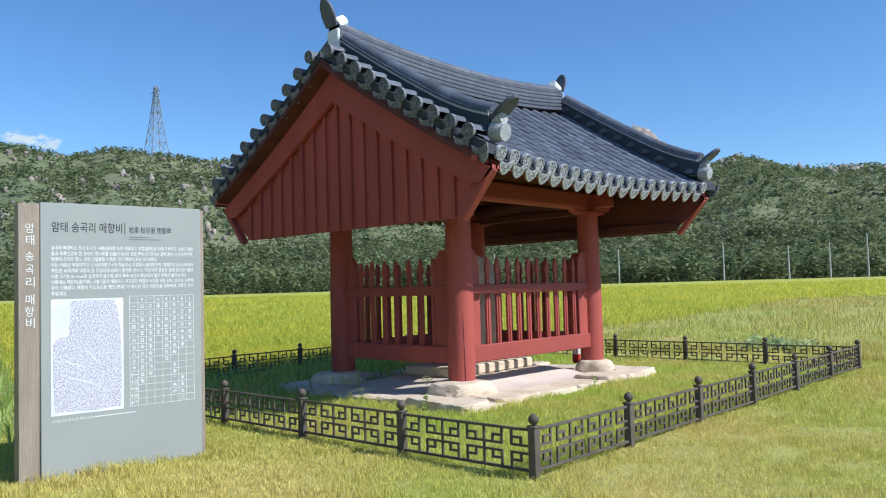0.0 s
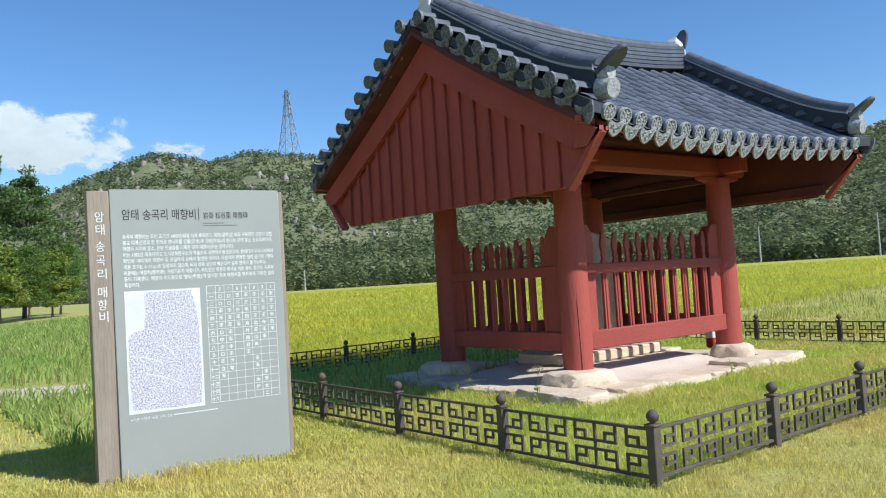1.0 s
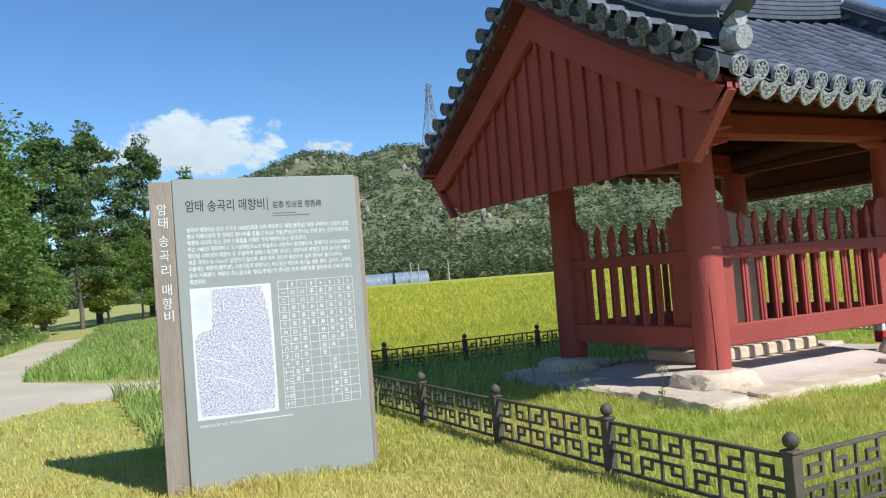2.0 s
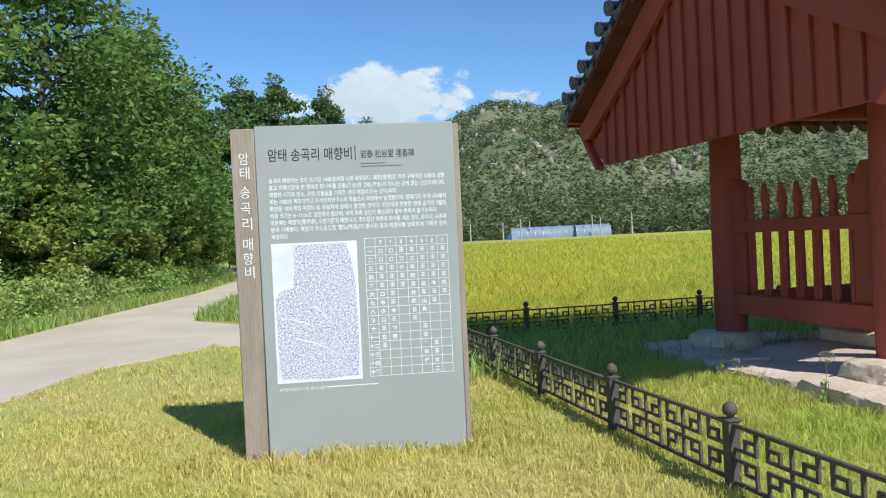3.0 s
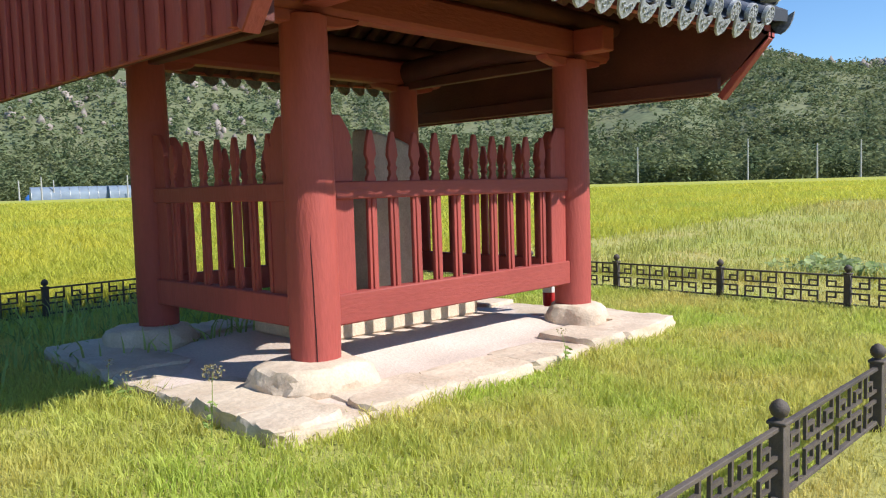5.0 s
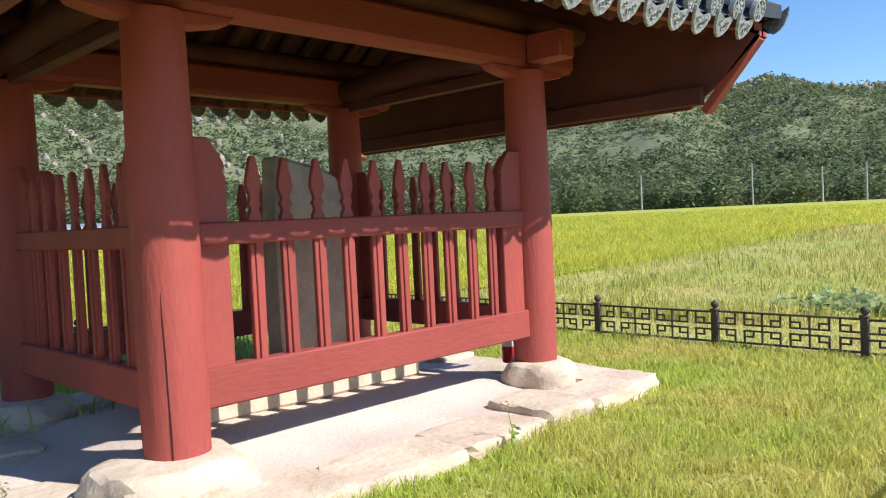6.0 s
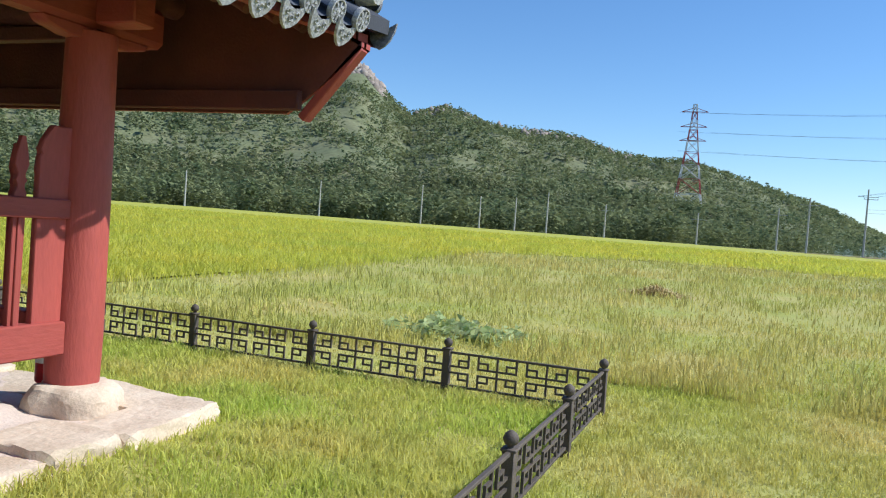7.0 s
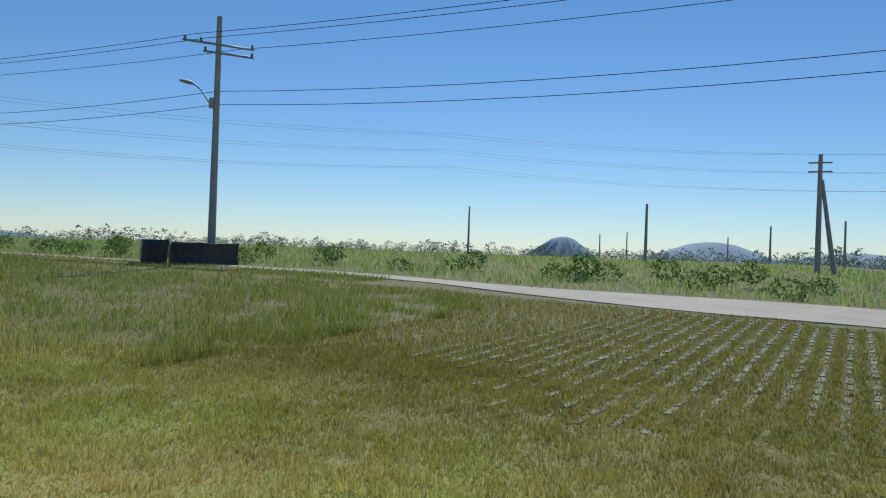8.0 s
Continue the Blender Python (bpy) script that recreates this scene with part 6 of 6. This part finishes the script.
# roadside scrub and rough field on the far side of the eastern road
x = rng.uniform(17, 75, 90000)
y = rng.uniform(-12, 80, 90000)
lo = np.interp(y, [-22, 0, 7.6, 13, 18, 23, 28, 38, 52, 76, 110], [25.3, 24.3, 23.5, 22.3, 22.4, 23.7, 24.4, 23.6, 23.0, 22.8, 24])
keep = (x > lo) & (rng.uniform(0, 1, len(x)) < np.exp(-(x - lo) / 16) + 0.12)
x, y = x[keep], y[keep]
v, f = blades(x, y, ground_z(x, y), rng.uniform(0.10, 0.36, len(x)) * np.clip(1 + 0.6 * fbm(x, y, 9, 2, 0.3), 0.3, 2), 0.03 * (1 + x / 60), rng.uniform(0.2, 0.7, len(x)))
stuff("verge_scrub", "rough green verge weeds beyond the farm road", "weeds", v, f, M_WEED)
cl = []
for _ in range(70):
    y = rng.uniform(-8, 120)
    cl.append((np.interp(y, [-8, 7.6, 18, 28, 52, 110], [25, 24.2, 23.6, 25.4, 24, 25.2]) + rng.uniform(0.2, 5), y, 0))
cl = np.array(cl)
cl[:, 2] = ground_z(cl[:, 0], cl[:, 1]) + rng.uniform(0.1, 0.6, len(cl))
v, f = leaf_cards(cl, 16000, 0.65, 0.09, 0.7)
stuff("verge_bushes", "dark green bushes along the farm road", "bushes", v, f, M_LEAF)

# ---------------------------------------------------------------- clouds
def cloud_material(name, seed, low, high):
    """White vapour with ragged, thinning borders."""
    m = bpy.data.materials.new(name)
    m.use_nodes = True
    n, l = m.node_tree.nodes, m.node_tree.links
    n.remove(n["Principled BSDF"])
    tc, mp, ns, n2, sep = (n.new("ShaderNode" + k) for k in ("TexCoord", "Mapping", "TexNoise", "TexNoise", "SeparateXYZ"))
    mp.inputs["Location"].default_value = (seed, 0, seed * 0.7)
    l.new(tc.outputs["Object"], mp.inputs["Vector"])
    l.new(tc.outputs["Object"], sep.inputs[0])
    for t, sc in ((ns, 2.6), (n2, 5.0)):
        t.inputs["Scale"].default_value, t.inputs["Detail"].default_value, t.inputs["Roughness"].default_value = sc, 9, 0.55
        l.new(mp.outputs[0], t.inputs["Vector"])

    def calc(op, a, b, c=None):
        k = n.new("ShaderNodeMath")
        k.operation = op
        for i, v in enumerate((a, b, c)):
            if v is None:
                continue
            if isinstance(v, (int, float)):
                k.inputs[i].default_value = v
            else:
                l.new(v, k.inputs[i])
        return k.outputs[0]

    x2 = calc("MULTIPLY", sep.outputs["X"], sep.outputs["X"])
    zz = calc("MULTIPLY", sep.outputs["Z"], sep.outputs["Z"])
    body = calc("SUBTRACT", 0.72, calc("ADD", x2, calc("MULTIPLY", zz, 3.2)))
    mask = calc("MULTIPLY_ADD", calc("SUBTRACT", ns.outputs["Fac"], 0.5), 3.2, body)
    r = n.new("ShaderNodeMapRange")
    r.interpolation_type = "SMOOTHSTEP"
    r.inputs["From Min"].default_value, r.inputs["From Max"].default_value = low, high
    l.new(mask, r.inputs["Value"])
    shade = n.new("ShaderNodeMix")
    shade.data_type = "RGBA"
    shade.inputs["A"].default_value, shade.inputs["B"].default_value = (0.90, 0.92, 0.95, 1), (0.66, 0.71, 0.78, 1)
    l.new(n2.outputs["Fac"], shade.inputs["Factor"])
    d, t, mx, tr, out = (n.new("ShaderNode" + k) for k in ("BsdfDiffuse", "BsdfTranslucent", "MixShader", "BsdfTransparent", "MixShader"))
    for k in (d, t):
        l.new(shade.outputs["Result"], k.inputs["Color"])
    l.new(d.outputs[0], mx.inputs[1])
    l.new(t.outputs[0], mx.inputs[2])
    l.new(r.outputs[0], out.inputs[0])
    l.new(tr.outputs[0], out.inputs[1])
    l.new(mx.outputs[0], out.inputs[2])
    l.new(out.outputs[0], n["Material Output"].inputs["Surface"])
    return m


def cloud(az, el, dist, width, height, seed, low=0.1, high=0.75):
    """A far bank of cumulus: a gently bowed sheet of vapour."""
    a = math.radians(az)
    b = Build()
    for i in range(25):
        for j in range(13):
            x, z = -1 + i / 12, -1 + j / 6
            b.v.append((x * 1.25, -0.12 * (1 - x * x) * (1 - 0.5 * z * z), z * 0.8))
    b.f = [(i * 13 + j, (i + 1) * 13 + j, (i + 1) * 13 + j + 1, i * 13 + j + 1) for i in range(24) for j in range(12)]
    ob = tagged(new("cloud", b.mesh("cloud", cloud_material("sunlit_cumulus", seed, low, high))), "white sunlit cumulus cloud low in the sky", "cloud", kind="structure")
    ob.matrix_basis = pose(-2 - dist * math.sin(a), 4 + dist * math.cos(a), dist * math.tan(math.radians(el)), 0, 0, az) @ Matrix.Diagonal((width / 2, width / 2, height / 1.3, 1))
    ob.visible_shadow = False
    return ob


cloud(79.8, 10.6, 3000, 640, 270, 2.3, -0.35, 0.25)
cloud(86.5, 10.2, 3100, 300, 130, 9.4, -0.1, 0.6)
cloud(70.6, 10.3, 3300, 280, 100, 5.1, 0.0, 1.0)
cloud(-27.2, 3.3, 3600, 420, 70, 7.7, 0.25, 1.5)
